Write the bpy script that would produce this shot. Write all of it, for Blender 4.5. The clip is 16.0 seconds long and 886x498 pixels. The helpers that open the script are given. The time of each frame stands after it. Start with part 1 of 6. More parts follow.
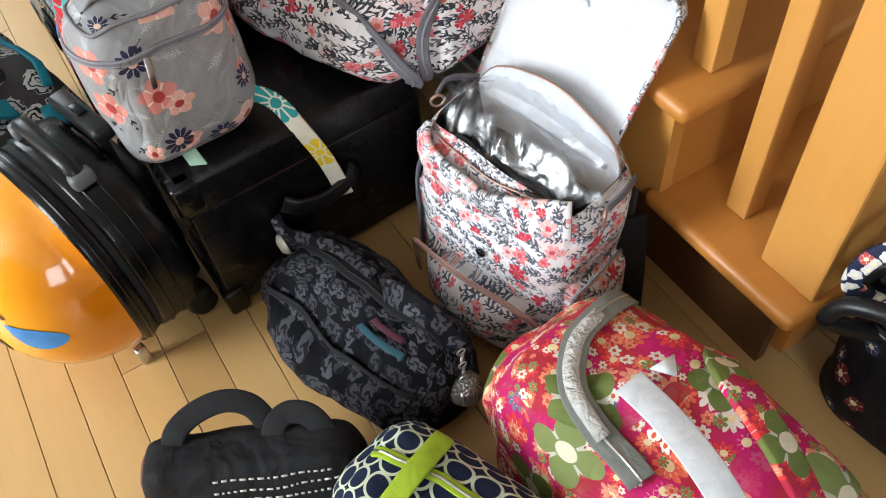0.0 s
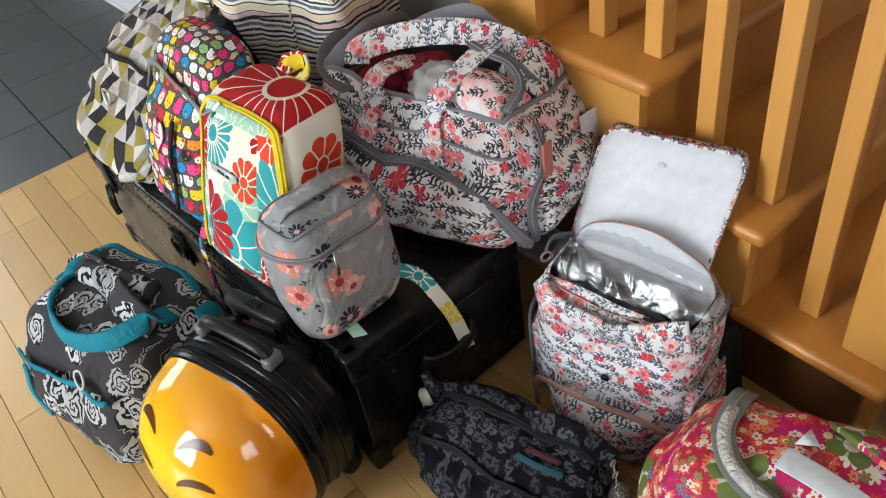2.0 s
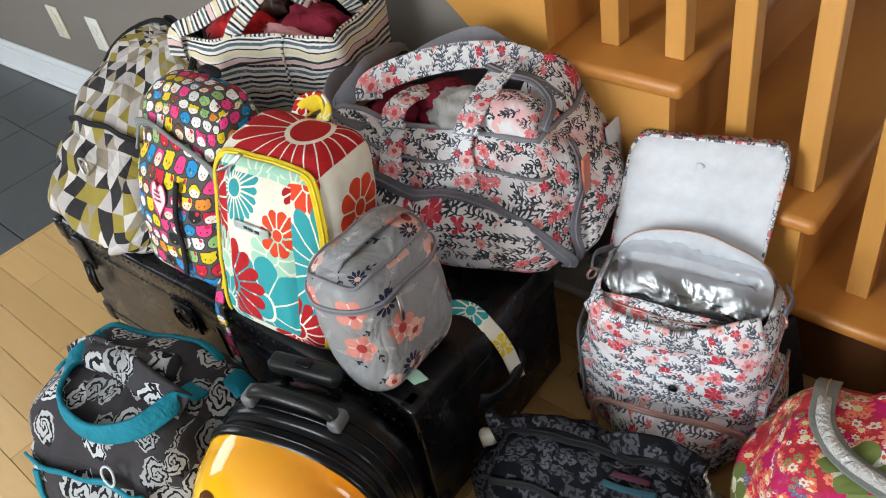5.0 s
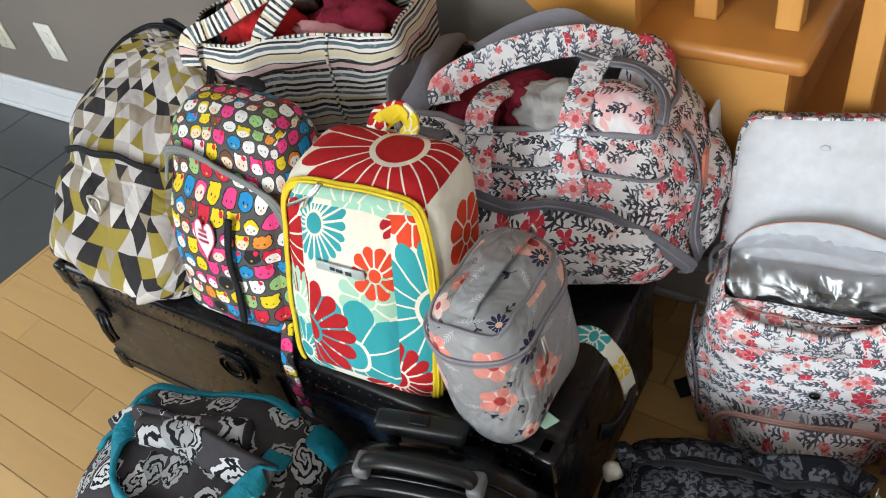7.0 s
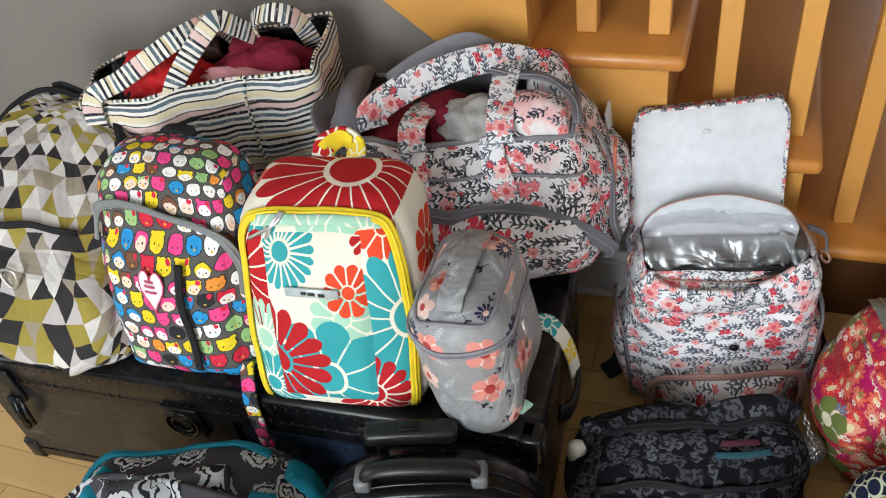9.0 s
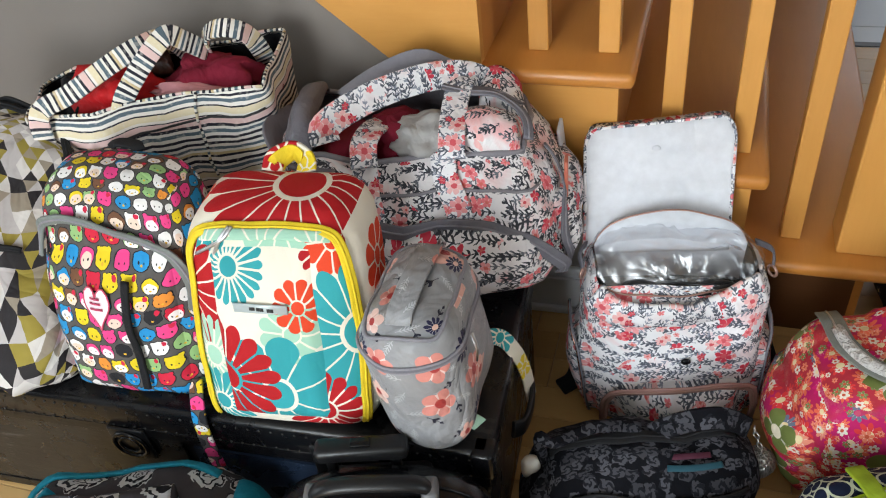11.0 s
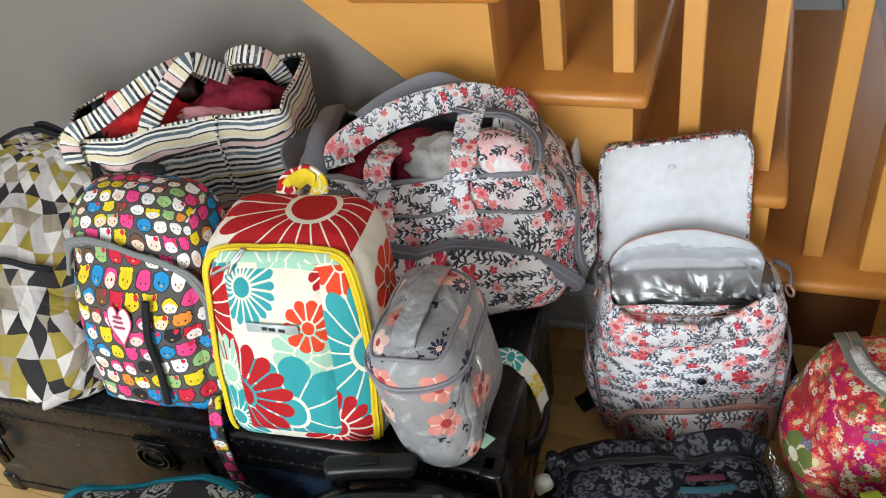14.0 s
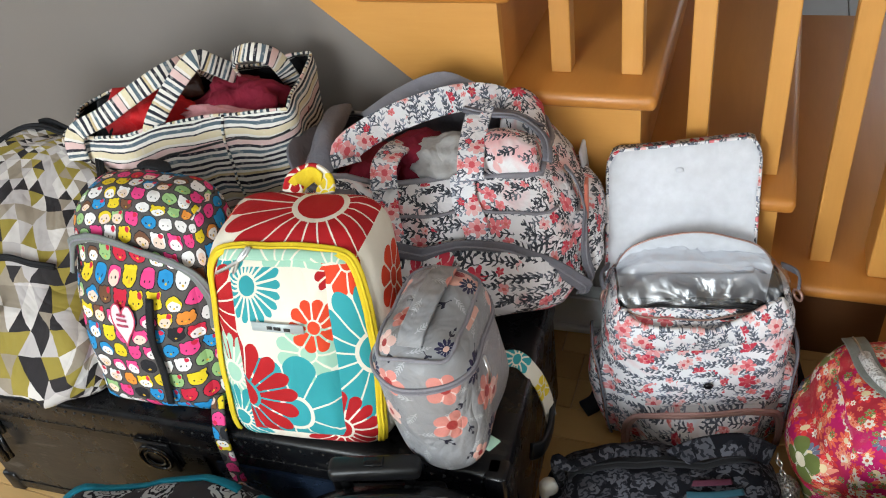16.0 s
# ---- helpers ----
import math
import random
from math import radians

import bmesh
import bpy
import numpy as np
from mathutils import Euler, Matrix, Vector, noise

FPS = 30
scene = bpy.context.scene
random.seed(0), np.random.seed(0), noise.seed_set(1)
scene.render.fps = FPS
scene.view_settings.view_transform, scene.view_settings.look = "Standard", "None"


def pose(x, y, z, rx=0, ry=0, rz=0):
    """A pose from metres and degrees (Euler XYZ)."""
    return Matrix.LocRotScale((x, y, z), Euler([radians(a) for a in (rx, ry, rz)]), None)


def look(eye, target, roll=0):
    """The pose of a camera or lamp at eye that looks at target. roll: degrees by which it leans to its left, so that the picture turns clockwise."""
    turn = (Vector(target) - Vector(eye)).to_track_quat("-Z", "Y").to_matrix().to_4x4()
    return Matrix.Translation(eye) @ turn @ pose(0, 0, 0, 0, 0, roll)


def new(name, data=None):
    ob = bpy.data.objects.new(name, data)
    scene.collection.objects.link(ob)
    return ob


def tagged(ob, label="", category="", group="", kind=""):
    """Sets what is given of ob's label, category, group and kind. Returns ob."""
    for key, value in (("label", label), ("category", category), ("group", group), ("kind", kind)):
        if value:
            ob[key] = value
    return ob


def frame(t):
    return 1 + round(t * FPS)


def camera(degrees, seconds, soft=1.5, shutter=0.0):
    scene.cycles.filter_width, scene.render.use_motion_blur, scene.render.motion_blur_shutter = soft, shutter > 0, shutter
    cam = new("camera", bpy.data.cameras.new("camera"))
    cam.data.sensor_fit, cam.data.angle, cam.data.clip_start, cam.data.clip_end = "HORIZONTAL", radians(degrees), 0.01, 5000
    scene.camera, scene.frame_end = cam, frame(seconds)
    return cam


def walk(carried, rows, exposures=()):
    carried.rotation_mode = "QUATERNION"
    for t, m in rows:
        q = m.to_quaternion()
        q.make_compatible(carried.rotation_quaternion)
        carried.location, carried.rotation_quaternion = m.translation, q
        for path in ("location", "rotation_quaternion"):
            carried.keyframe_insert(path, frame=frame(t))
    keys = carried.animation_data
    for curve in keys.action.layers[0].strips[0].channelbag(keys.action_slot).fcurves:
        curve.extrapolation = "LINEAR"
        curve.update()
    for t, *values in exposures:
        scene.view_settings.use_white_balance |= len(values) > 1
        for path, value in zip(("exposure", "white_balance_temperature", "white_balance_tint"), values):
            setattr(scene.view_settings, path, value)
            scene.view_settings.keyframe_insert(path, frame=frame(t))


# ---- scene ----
cam = camera(57.3, 16.0, 1.1)
PATH = [
    (0, (0.748, -0.594, 1.132), (-0.332, -0.053, -0.462), -7.0),
    (0.5, (0.782, -0.693, 1.226), (-0.456, -0.055, -0.209), -5.6),
    (1, (0.826, -0.777, 1.278), (-0.493, -0.1, -0.065), -7.1),
    (1.5, (0.816, -0.827, 1.297), (-0.502, -0.107, -0.023), -9.1),
    (2, (0.733, -0.896, 1.302), (-0.516, -0.077, -0.028), -10.0),
    (2.5, (0.672, -0.96, 1.304), (-0.516, -0.049, -0.022), -10.4),
    (3, (0.632, -0.999, 1.305), (-0.532, -0.028, 0.001), -11.0),
    (3.5, (0.602, -1.016, 1.294), (-0.557, -0.024, 0.002), -11.7),
    (4, (0.592, -1.035, 1.3), (-0.578, -0.032, 0.025), -11.9),
    (6.5, (0.329, -1.01, 1.263), (-0.716, 0.034, -0.086), -12.6),
    (7, (0.219, -1.042, 1.272), (-0.758, 0.036, -0.101), -13.3),
    (7.5, (0.139, -1.138, 1.288), (-0.605, 0.097, -0.098), -11.2),
    (8, (0.093, -1.194, 1.291), (-0.6, 0.094, -0.073), -11.2),
    (8.5, (0.081, -1.208, 1.288), (-0.57, 0.127, -0.052), -9.7),
    (9, (0.095, -1.202, 1.29), (-0.534, 0.151, -0.042), -10.0),
    (9.5, (0.113, -1.194, 1.292), (-0.469, 0.175, -0.046), -9.7),
    (10, (0.115, -1.198, 1.279), (-0.45, 0.192, -0.044), -8.6),
    (12.5, (0.128, -1.202, 1.287), (-0.423, 0.22, -0.006), -7.8),
    (13, (0.162, -1.194, 1.298), (-0.409, 0.23, 0.015), -8.9),
    (13.5, (0.17, -1.193, 1.294), (-0.448, 0.218, 0.019), -10.1),
    (14, (0.169, -1.188, 1.298), (-0.495, 0.206, 0.027), -10.5),
    (14.5, (0.168, -1.188, 1.297), (-0.517, 0.2, 0.029), -10.5),
    (15, (0.161, -1.187, 1.287), (-0.527, 0.197, 0.019), -10.3),
    (15.5, (0.155, -1.191, 1.291), (-0.519, 0.199, 0.021), -9.9),
    (16, (0.157, -1.189, 1.289), (-0.508, 0.213, 0.026), -9.9),
]
EXPOSURES = [(0, 0.76), (0.5, 0.56), (1.0, 0.30), (1.5, 0.22), (4.0, 0.22), (16, 0.25)]
walk(cam, [(t, look(eye, target, roll)) for t, eye, target, roll in PATH], EXPOSURES)

# ---- world, windows' light, exposure ----
world = bpy.data.worlds.new("sky")
scene.world = world
world.use_nodes = True
wn = world.node_tree.nodes
sky = wn.new("ShaderNodeTexSky")
sky.sky_type, sky.sun_disc = "NISHITA", False
sky.sun_elevation, sky.sun_rotation = radians(40), radians(200)
world.node_tree.links.new(sky.outputs[0], wn["Background"].inputs[0])
wn["Background"].inputs[1].default_value = 0.12


def area_lamp(name, eye, target, sx, sy, power, colour):
    data = bpy.data.lights.new(name, "AREA")
    data.shape, data.size, data.size_y, data.energy, data.color = "RECTANGLE", sx, sy, power, colour
    ob = new(name, data)
    ob.matrix_world = look(eye, target)
    return ob


# daylight that comes in by the glazed door and window behind the camera and by the far room's window
area_lamp("window_light", (-0.55, -3.55, 1.35), (-0.55, 0, 0.9), 1.1, 1.9, 98, (0.885, 0.965, 1.0))
area_lamp("window_light", (-3.95, -1.7, 1.5), (0, -1.4, 0.8), 1.5, 1.5, 30, (0.885, 0.965, 1.0))
# added lamp at an unseen, assumed east window, to brighten the bags from the right
area_lamp("window_light", (2.95, -1.6, 1.6), (0, -1.6, 0.9), 1.0, 1.4, 20, (0.885, 0.965, 1.0))
area_lamp("window_light", (1.75, 3.85, 1.5), (1.75, 0, 0.6), 1.5, 2.0, 10, (0.9, 0.95, 1.0))

# ---- node helpers ----
class Net:
    """Short names for the nodes of one material."""

    def __init__(self, name):
        self.m = bpy.data.materials.new(name)
        self.m.use_nodes = True
        self.t = self.m.node_tree
        self.bsdf = self.t.nodes["Principled BSDF"]
        self.tc = self.t.nodes.new("ShaderNodeTexCoord")
        self.uv = self.tc.outputs["UV"]
        self.obj = self.tc.outputs["Object"]

    def put(self, socket, value):
        if isinstance(value, bpy.types.NodeSocket):
            self.t.links.new(value, socket)
        elif value is not None:
            socket.default_value = value

    def math(self, op, a, b=None, c=None):
        n = self.t.nodes.new("ShaderNodeMath")
        n.operation = op
        for s, v in zip(n.inputs, (a, b, c)):
            self.put(s, v)
        return n.outputs[0]

    def add(self, a, b): return self.math("ADD", a, b)
    def sub(self, a, b): return self.math("SUBTRACT", a, b)
    def mul(self, a, b): return self.math("MULTIPLY", a, b)
    def lt(self, a, b): return self.math("LESS_THAN", a, b)
    def gt(self, a, b): return self.math("GREATER_THAN", a, b)

    def both(self, *v):
        out = v[0]
        for x in v[1:]:
            out = self.mul(out, x)
        return out

    def either(self, *v):
        out = v[0]
        for x in v[1:]:
            out = self.math("MAXIMUM", out, x)
        return out

    def vec(self, op, a, b=None, scale=None):
        n = self.t.nodes.new("ShaderNodeVectorMath")
        n.operation = op
        self.put(n.inputs[0], a)
        if b is not None:
            self.put(n.inputs[1], b)
        if scale is not None:
            self.put(n.inputs["Scale"], scale)
        return n.outputs["Value"] if op in ("LENGTH", "DOT_PRODUCT") else n.outputs[0]

    def xyz(self, v):
        n = self.t.nodes.new("ShaderNodeSeparateXYZ")
        self.put(n.inputs[0], v)
        return n.outputs

    def join(self, x, y, z=0.0):
        n = self.t.nodes.new("ShaderNodeCombineXYZ")
        for s, v in zip(n.inputs, (x, y, z)):
            self.put(s, v)
        return n.outputs[0]

    def noise(self, scale, v=None, detail=3, rough=0.5, dist=0.0):
        n = self.t.nodes.new("ShaderNodeTexNoise")
        self.put(n.inputs["Vector"], self.obj if v is None else v)
        n.inputs["Scale"].default_value, n.inputs["Detail"].default_value = scale, detail
        n.inputs["Roughness"].default_value, n.inputs["Distortion"].default_value = rough, dist
        return n.outputs["Fac"]

    def noise_colour(self, scale, v):
        n = self.t.nodes.new("ShaderNodeTexNoise")
        self.put(n.inputs["Vector"], v)
        n.inputs["Scale"].default_value = scale
        return n.outputs["Color"]

    def voronoi(self, scale, v, rand=1.0, feature="F1"):
        n = self.t.nodes.new("ShaderNodeTexVoronoi")
        n.voronoi_dimensions, n.feature = "2D", feature
        self.put(n.inputs["Vector"], v)
        n.inputs["Scale"].default_value, n.inputs["Randomness"].default_value = scale, rand
        return n.outputs

    def ramp(self, fac, stops, hard=False):
        n = self.t.nodes.new("ShaderNodeValToRGB")
        self.put(n.inputs[0], fac)
        r = n.color_ramp
        r.interpolation = "CONSTANT" if hard else "LINEAR"
        while len(r.elements) < len(stops):
            r.elements.new(0.5)
        for e, (p, c) in zip(r.elements, stops):
            e.position, e.color = p, (*c, 1)
        return n.outputs[0]

    def mix(self, fac, a, b, mode="MIX"):
        n = self.t.nodes.new("ShaderNodeMix")
        n.data_type, n.blend_type = "RGBA", mode
        self.put(n.inputs[0], fac)
        for s, v in ((n.inputs[6], a), (n.inputs[7], b)):
            self.put(s, (*v, 1) if isinstance(v, tuple) and len(v) == 3 else v)
        return n.outputs[2]

    def random(self):
        return self.t.nodes.new("ShaderNodeObjectInfo").outputs["Random"]

    def done(self, colour, rough=0.8, height=None, strength=0.3, distance=0.002, **more):
        self.put(self.bsdf.inputs["Base Color"], (*colour, 1) if isinstance(colour, tuple) and len(colour) == 3 else colour)
        self.put(self.bsdf.inputs["Roughness"], rough)
        for k, v in more.items():
            self.put(self.bsdf.inputs[k.replace("_", " ")], v)
        if height is not None:
            b = self.t.nodes.new("ShaderNodeBump")
            b.inputs["Strength"].default_value, b.inputs["Distance"].default_value = strength, distance
            self.put(b.inputs["Height"], height)
            self.t.links.new(b.outputs[0], self.bsdf.inputs["Normal"])
        return self.m

    # -- cloth: soft creases and a fine weave --
    def cloth(self, colour, rough=0.75, crease=0.5, scale=18, **more):
        c = self.noise(scale, None, 3, 0.55, 0.6)
        w = self.noise(900, self.uv, 1)
        fold = self.math("ABSOLUTE", self.sub(self.noise(scale * 0.55, None, 2, 0.5, 1.6), 0.5))
        h = self.add(self.add(self.mul(c, crease), self.mul(fold, crease * 1.3)), self.mul(w, 0.04))
        dirt = self.ramp(self.noise(5), [(0.3, (0.86, 0.86, 0.86)), (0.7, (1.0, 1.0, 1.0))])
        colour = self.mix(1.0, colour, dirt, "MULTIPLY")
        more.setdefault("Specular_IOR_Level", 0.18)
        return self.done(colour, rough, h, 0.8, 0.016, **more)

    # -- one printed flower with parted petals --
    def flower(self, base, cx, cy, R, n, colour, eye=None, gap=0.0022, turn=0.0, uv=None):
        x, y, _ = self.xyz(self.vec("SUBTRACT", self.uv if uv is None else uv, (cx, cy, 0)))
        r = self.math("SQRT", self.add(self.mul(x, x), self.mul(y, y)))
        a = self.add(self.math("ARCTAN2", y, x), turn)
        s = self.math("ABSOLUTE", self.math("SINE", self.mul(a, n / 2)))
        rim = self.add(0.72 * R, self.mul(self.math("SQRT", s), 0.28 * R))
        petal = self.both(self.lt(r, rim), self.gt(self.mul(s, r), gap * n / 2), self.gt(r, 0.30 * R))
        core = self.lt(r, 0.24 * R)
        out = self.mix(petal, base, colour)
        return self.mix(core, out, eye or colour)

    # -- scattered flowers: one to a cell --
    def scatter(self, base, scale, R, n, stops, share=0.7, seed=(0, 0, 0), eye=(0.9, 0.8, 0.5), gap=0.25, rand=0.8):
        v = self.vec("ADD", self.uv, seed)
        o = self.voronoi(scale, v, rand)
        x, y, _ = self.xyz(self.vec("SUBTRACT", v, o["Position"]))
        c = self.xyz(o["Color"])
        r = self.math("SQRT", self.add(self.mul(x, x), self.mul(y, y)))
        a = self.add(self.math("ARCTAN2", y, x), self.mul(c[2], 6.3))
        s = self.math("ABSOLUTE", self.math("SINE", self.mul(a, n / 2)))
        size = self.mul(self.add(0.6, self.mul(c[2], 0.5)), R)
        rim = self.mul(size, self.add(1 - gap, self.mul(s, gap)))
        here = self.gt(share, c[1])
        petal = self.both(self.lt(r, rim), here)
        lines = self.both(self.lt(s, 0.22), self.gt(r, self.mul(size, 0.35)), petal)
        out = self.mix(petal, base, self.ramp(c[0], stops, True))
        out = self.mix(self.mul(lines, 0.55), out, (0.9, 0.85, 0.8))
        return self.mix(self.both(self.lt(r, self.mul(size, 0.3)), here), out, eye)

    # -- scattered sprigs of leaves --
    def sprigs(self, base, scale, L, colour, seed=(0, 0, 0), share=1.0, spread=6.3, width=0.33, leaf=6.5, lean=0.0):
        v = self.vec("ADD", self.uv, seed)
        o = self.voronoi(scale, v, 0.85)
        x, y, _ = self.xyz(self.vec("SUBTRACT", v, o["Position"]))
        c = self.xyz(o["Color"])
        th = self.add(lean, self.mul(self.sub(c[0], 0.5), spread))
        cs, sn = self.math("COSINE", th), self.math("SINE", th)
        px = self.add(self.mul(x, cs), self.mul(y, sn))
        py = self.math("ABSOLUTE", self.sub(self.mul(y, cs), self.mul(x, sn)))
        t = self.math("DIVIDE", px, L)
        room = self.mul(self.sub(1.0, self.mul(t, t)), width * L)
        wave = self.math("SINE", self.mul(self.add(px, py), leaf * 3.1416 / L))
        leaves = self.both(self.lt(py, room), self.gt(wave, 0.22))
        stem = self.both(self.lt(py, 0.035 * L), self.lt(self.math("ABSOLUTE", t), 1.0))
        m = self.both(self.either(leaves, stem), self.gt(share, c[1]))
        return self.mix(m, base, colour)


def plain_cloth(name, colour, rough=0.8, crease=0.5, scale=18, **more):
    n = Net(name)
    v = n.noise(60)
    c = n.mix(v, tuple(k * 0.85 for k in colour), tuple(min(1, k * 1.1) for k in colour))
    return n.cloth(c, rough, crease, scale, **more)


def hard(name, colour, rough=0.4, metal=0.0, var=0.12, **more):
    n = Net(name)
    v = n.noise(25, None, 4)
    c = n.mix(v, tuple(k * (1 - var) for k in colour), tuple(min(1, k * (1 + var)) for k in colour))
    fine = n.noise(180, None, 2)
    return n.done(c, n.add(rough - 0.06, n.mul(fine, 0.12)), n.noise(90, None, 3), 0.08, 0.001, Metallic=metal, **more)


# ---- materials of the room ----
def wood(name, light, dark, along, rough=0.35, own=True, stretch=9.0):
    n = Net(name)
    x, y, z = n.xyz(n.obj)
    p = [x, y, z]
    p["xyz".index(along)] = n.mul(p["xyz".index(along)], 1.0 / stretch)
    v = n.join(*p)
    if own:
        v = n.vec("ADD", v, n.vec("SCALE", (3.1, 5.7, 9.2), None, n.mul(n.random(), 7.0)))
    g = n.noise(26, v, 5, 0.6, 1.2)
    f = n.noise(240, v, 2, 0.6)
    c = n.mix(n.add(n.mul(g, 0.75), n.mul(f, 0.3)), light, dark)
    if own:
        k = n.random()
        c = n.mix(1.0, c, n.ramp(k, [(0.0, (0.84, 0.80, 0.74)), (0.5, (1, 1, 1)), (1.0, (1.06, 1.03, 0.98))]), "MULTIPLY")
    wear = n.noise(7, None, 3)
    return n.done(c, n.add(rough - 0.08, n.mul(wear, 0.2)), n.add(n.mul(g, 0.4), n.mul(f, 0.3)), 0.12, 0.001, Coat_Weight=0.10, Coat_Roughness=0.12)


MAPLE_FLOOR = wood("maple_floor", (0.68, 0.435, 0.185), (0.56, 0.345, 0.135), "x", 0.33)
# treads and risers darker than the side wood: part of their shade is in the colour
STAIR_WOOD = wood("stair_wood", (0.58, 0.235, 0.045), (0.44, 0.165, 0.028), "y", 0.42, False)
STAIR_SIDE = wood("stair_side_wood", (0.63, 0.310, 0.075), (0.53, 0.240, 0.05), "x", 0.38, False)
BALUSTER_WOOD = wood("baluster_wood", (0.66, 0.330, 0.085), (0.54, 0.250, 0.055), "z", 0.35)


def wall_paint(name, colour):
    n = Net(name)
    c = n.mix(n.noise(3, None, 4), tuple(k * 0.94 for k in colour), tuple(k * 1.04 for k in colour))
    return n.done(c, 0.65, n.noise(160, None, 3), 0.12, 0.001)


WALL_GREY = wall_paint("wall_grey_paint", (0.190, 0.165, 0.146))
WALL_LIGHT = wall_paint("wall_light_paint", (0.30, 0.29, 0.27))
CEILING_WHITE = wall_paint("ceiling_white_paint", (0.52, 0.52, 0.51))
TRIM_WHITE = hard("trim_white_paint", (0.72, 0.73, 0.75), 0.35, 0.0, 0.03)


def tile_mat(name, a, b, rough):
    n = Net(name)
    c = n.mix(n.noise(6, None, 6, 0.65, 0.8), a, b)
    c = n.mix(1.0, c, n.ramp(n.random(), [(0, (0.9, 0.9, 0.9)), (1, (1.05, 1.05, 1.05))]), "MULTIPLY")
    return n.done(c, rough, n.noise(70, None, 4), 0.15, 0.001)


TILE_DARK = tile_mat("dark_floor_tile", (0.060, 0.066, 0.070), (0.10, 0.105, 0.108), 0.42)
TILE_PALE = tile_mat("pale_floor_tile", (0.62, 0.63, 0.66), (0.70, 0.70, 0.71), 0.3)
GROUT = tile_mat("grout", (0.10, 0.10, 0.10), (0.14, 0.14, 0.14), 0.8)

# ---- printed cloths ----
def mat_triangles():
    n = Net("triangle_print")
    g = 0.032
    x, y, _ = n.xyz(n.uv)
    v = n.math("DIVIDE", y, g * 0.68)
    row = n.math("FLOOR", v)
    fy = n.sub(v, row)
    u = n.add(n.math("DIVIDE", x, g), n.mul(row, 0.5))
    fu = n.sub(n.math("FRACT", u), 0.5)
    up = n.lt(n.mul(n.math("ABSOLUTE", fu), 2.0), n.sub(1.0, fy))
    k = n.math("FLOOR", n.sub(u, n.mul(n.sub(up, 1.0), 0.5)))
    w = n.t.nodes.new("ShaderNodeTexWhiteNoise")
    w.noise_dimensions = "3D"
    n.put(w.inputs["Vector"], n.join(k, row, up))
    c = n.ramp(w.outputs["Value"], [(0.0, (0.47, 0.43, 0.42)), (0.22, (0.30, 0.235, 0.045)), (0.45, (0.63, 0.59, 0.56)), (0.62, (0.026, 0.022, 0.024)), (0.82, (0.30, 0.25, 0.19))], True)
    return n.cloth(c, 0.7, 0.9, 11)


def mat_faces():
    n = Net("colour_blob_print")
    base = n.mix(n.noise(70, n.uv), (0.075, 0.068, 0.066), (0.11, 0.10, 0.096))
    wob = n.vec("SCALE", n.vec("SUBTRACT", n.noise_colour(60, n.uv), (0.5, 0.5, 0.5)), None, 0.008)
    x, y, _ = n.xyz(n.vec("SCALE", n.vec("ADD", n.uv, wob), None, 1.16))
    PX, PY = 0.0335, 0.0285
    row = n.math("FLOOR", n.math("DIVIDE", y, PY))
    u = n.add(n.math("DIVIDE", x, PX), n.mul(n.math("FRACT", n.mul(row, 0.5)), 1.0))
    col_i = n.math("FLOOR", u)
    w = n.t.nodes.new("ShaderNodeTexWhiteNoise")
    w.noise_dimensions = "2D"
    n.put(w.inputs["Vector"], n.join(col_i, row))
    c = n.xyz(w.outputs["Color"])
    lx = n.mul(n.sub(n.sub(u, col_i), 0.5), PX)
    ly = n.sub(n.sub(y, n.mul(row, PY)), PY * 0.46)
    lx = n.add(lx, n.mul(n.sub(c[2], 0.5), 0.004))
    ly = n.add(ly, n.mul(n.sub(c[1], 0.5), 0.004))
    ax = n.math("ABSOLUTE", lx)

    def disc(cx, cy, r, wide=1.0, across=None):
        p, q = n.sub(ax if across is None else across, cx), n.sub(ly, cy)
        return n.lt(n.math("SQRT", n.add(n.mul(n.mul(p, p), wide), n.mul(q, q))), r)

    col = n.ramp(c[0], [(0.0, (0.78, 0.06, 0.24)), (0.19, (0.80, 0.78, 0.76)), (0.38, (0.76, 0.58, 0.02)), (0.50, (0.02, 0.26, 0.56)), (0.66, (0.72, 0.26, 0.04)), (0.72, (0.30, 0.50, 0.20)), (0.82, (0.16, 0.07, 0.035)), (0.88, (0.02, 0.02, 0.024)), (0.93, (0.60, 0.02, 0.05))], True)
    skin = n.ramp(c[1], [(0.0, (0.82, 0.80, 0.78)), (0.55, (0.80, 0.62, 0.50)), (0.75, (0.82, 0.79, 0.77))], True)
    ears = n.gt(c[2], 0.35)
    shape = n.either(disc(0, 0, 0.0134, 0.74), n.both(disc(0.0095, 0.0088, 0.0052), ears))
    inner = n.either(disc(0, 0, 0.0121, 0.74), n.both(disc(0.0095, 0.0088, 0.0040), ears))
    out = n.mix(shape, base, (0.015, 0.015, 0.018))
    out = n.mix(inner, out, col)
    hood = n.both(disc(0, -0.0035, 0.0086, 0.55), n.gt(c[1], 0.56))
    out = n.mix(hood, out, skin)
    out = n.mix(disc(0.0052, -0.0030, 0.0015, 1.3), out, (0.015, 0.015, 0.018))
    out = n.mix(n.both(disc(0, -0.0062, 0.0017, 0.6), n.gt(c[0], 0.3)), out, (0.70, 0.42, 0.04))
    bow = n.both(disc(0.0075, 0.0075, 0.0042, 1.0, lx), n.gt(c[2], 0.62))
    out = n.mix(bow, out, (0.62, 0.02, 0.06))
    return n.cloth(out, 0.7, 0.8, 12)


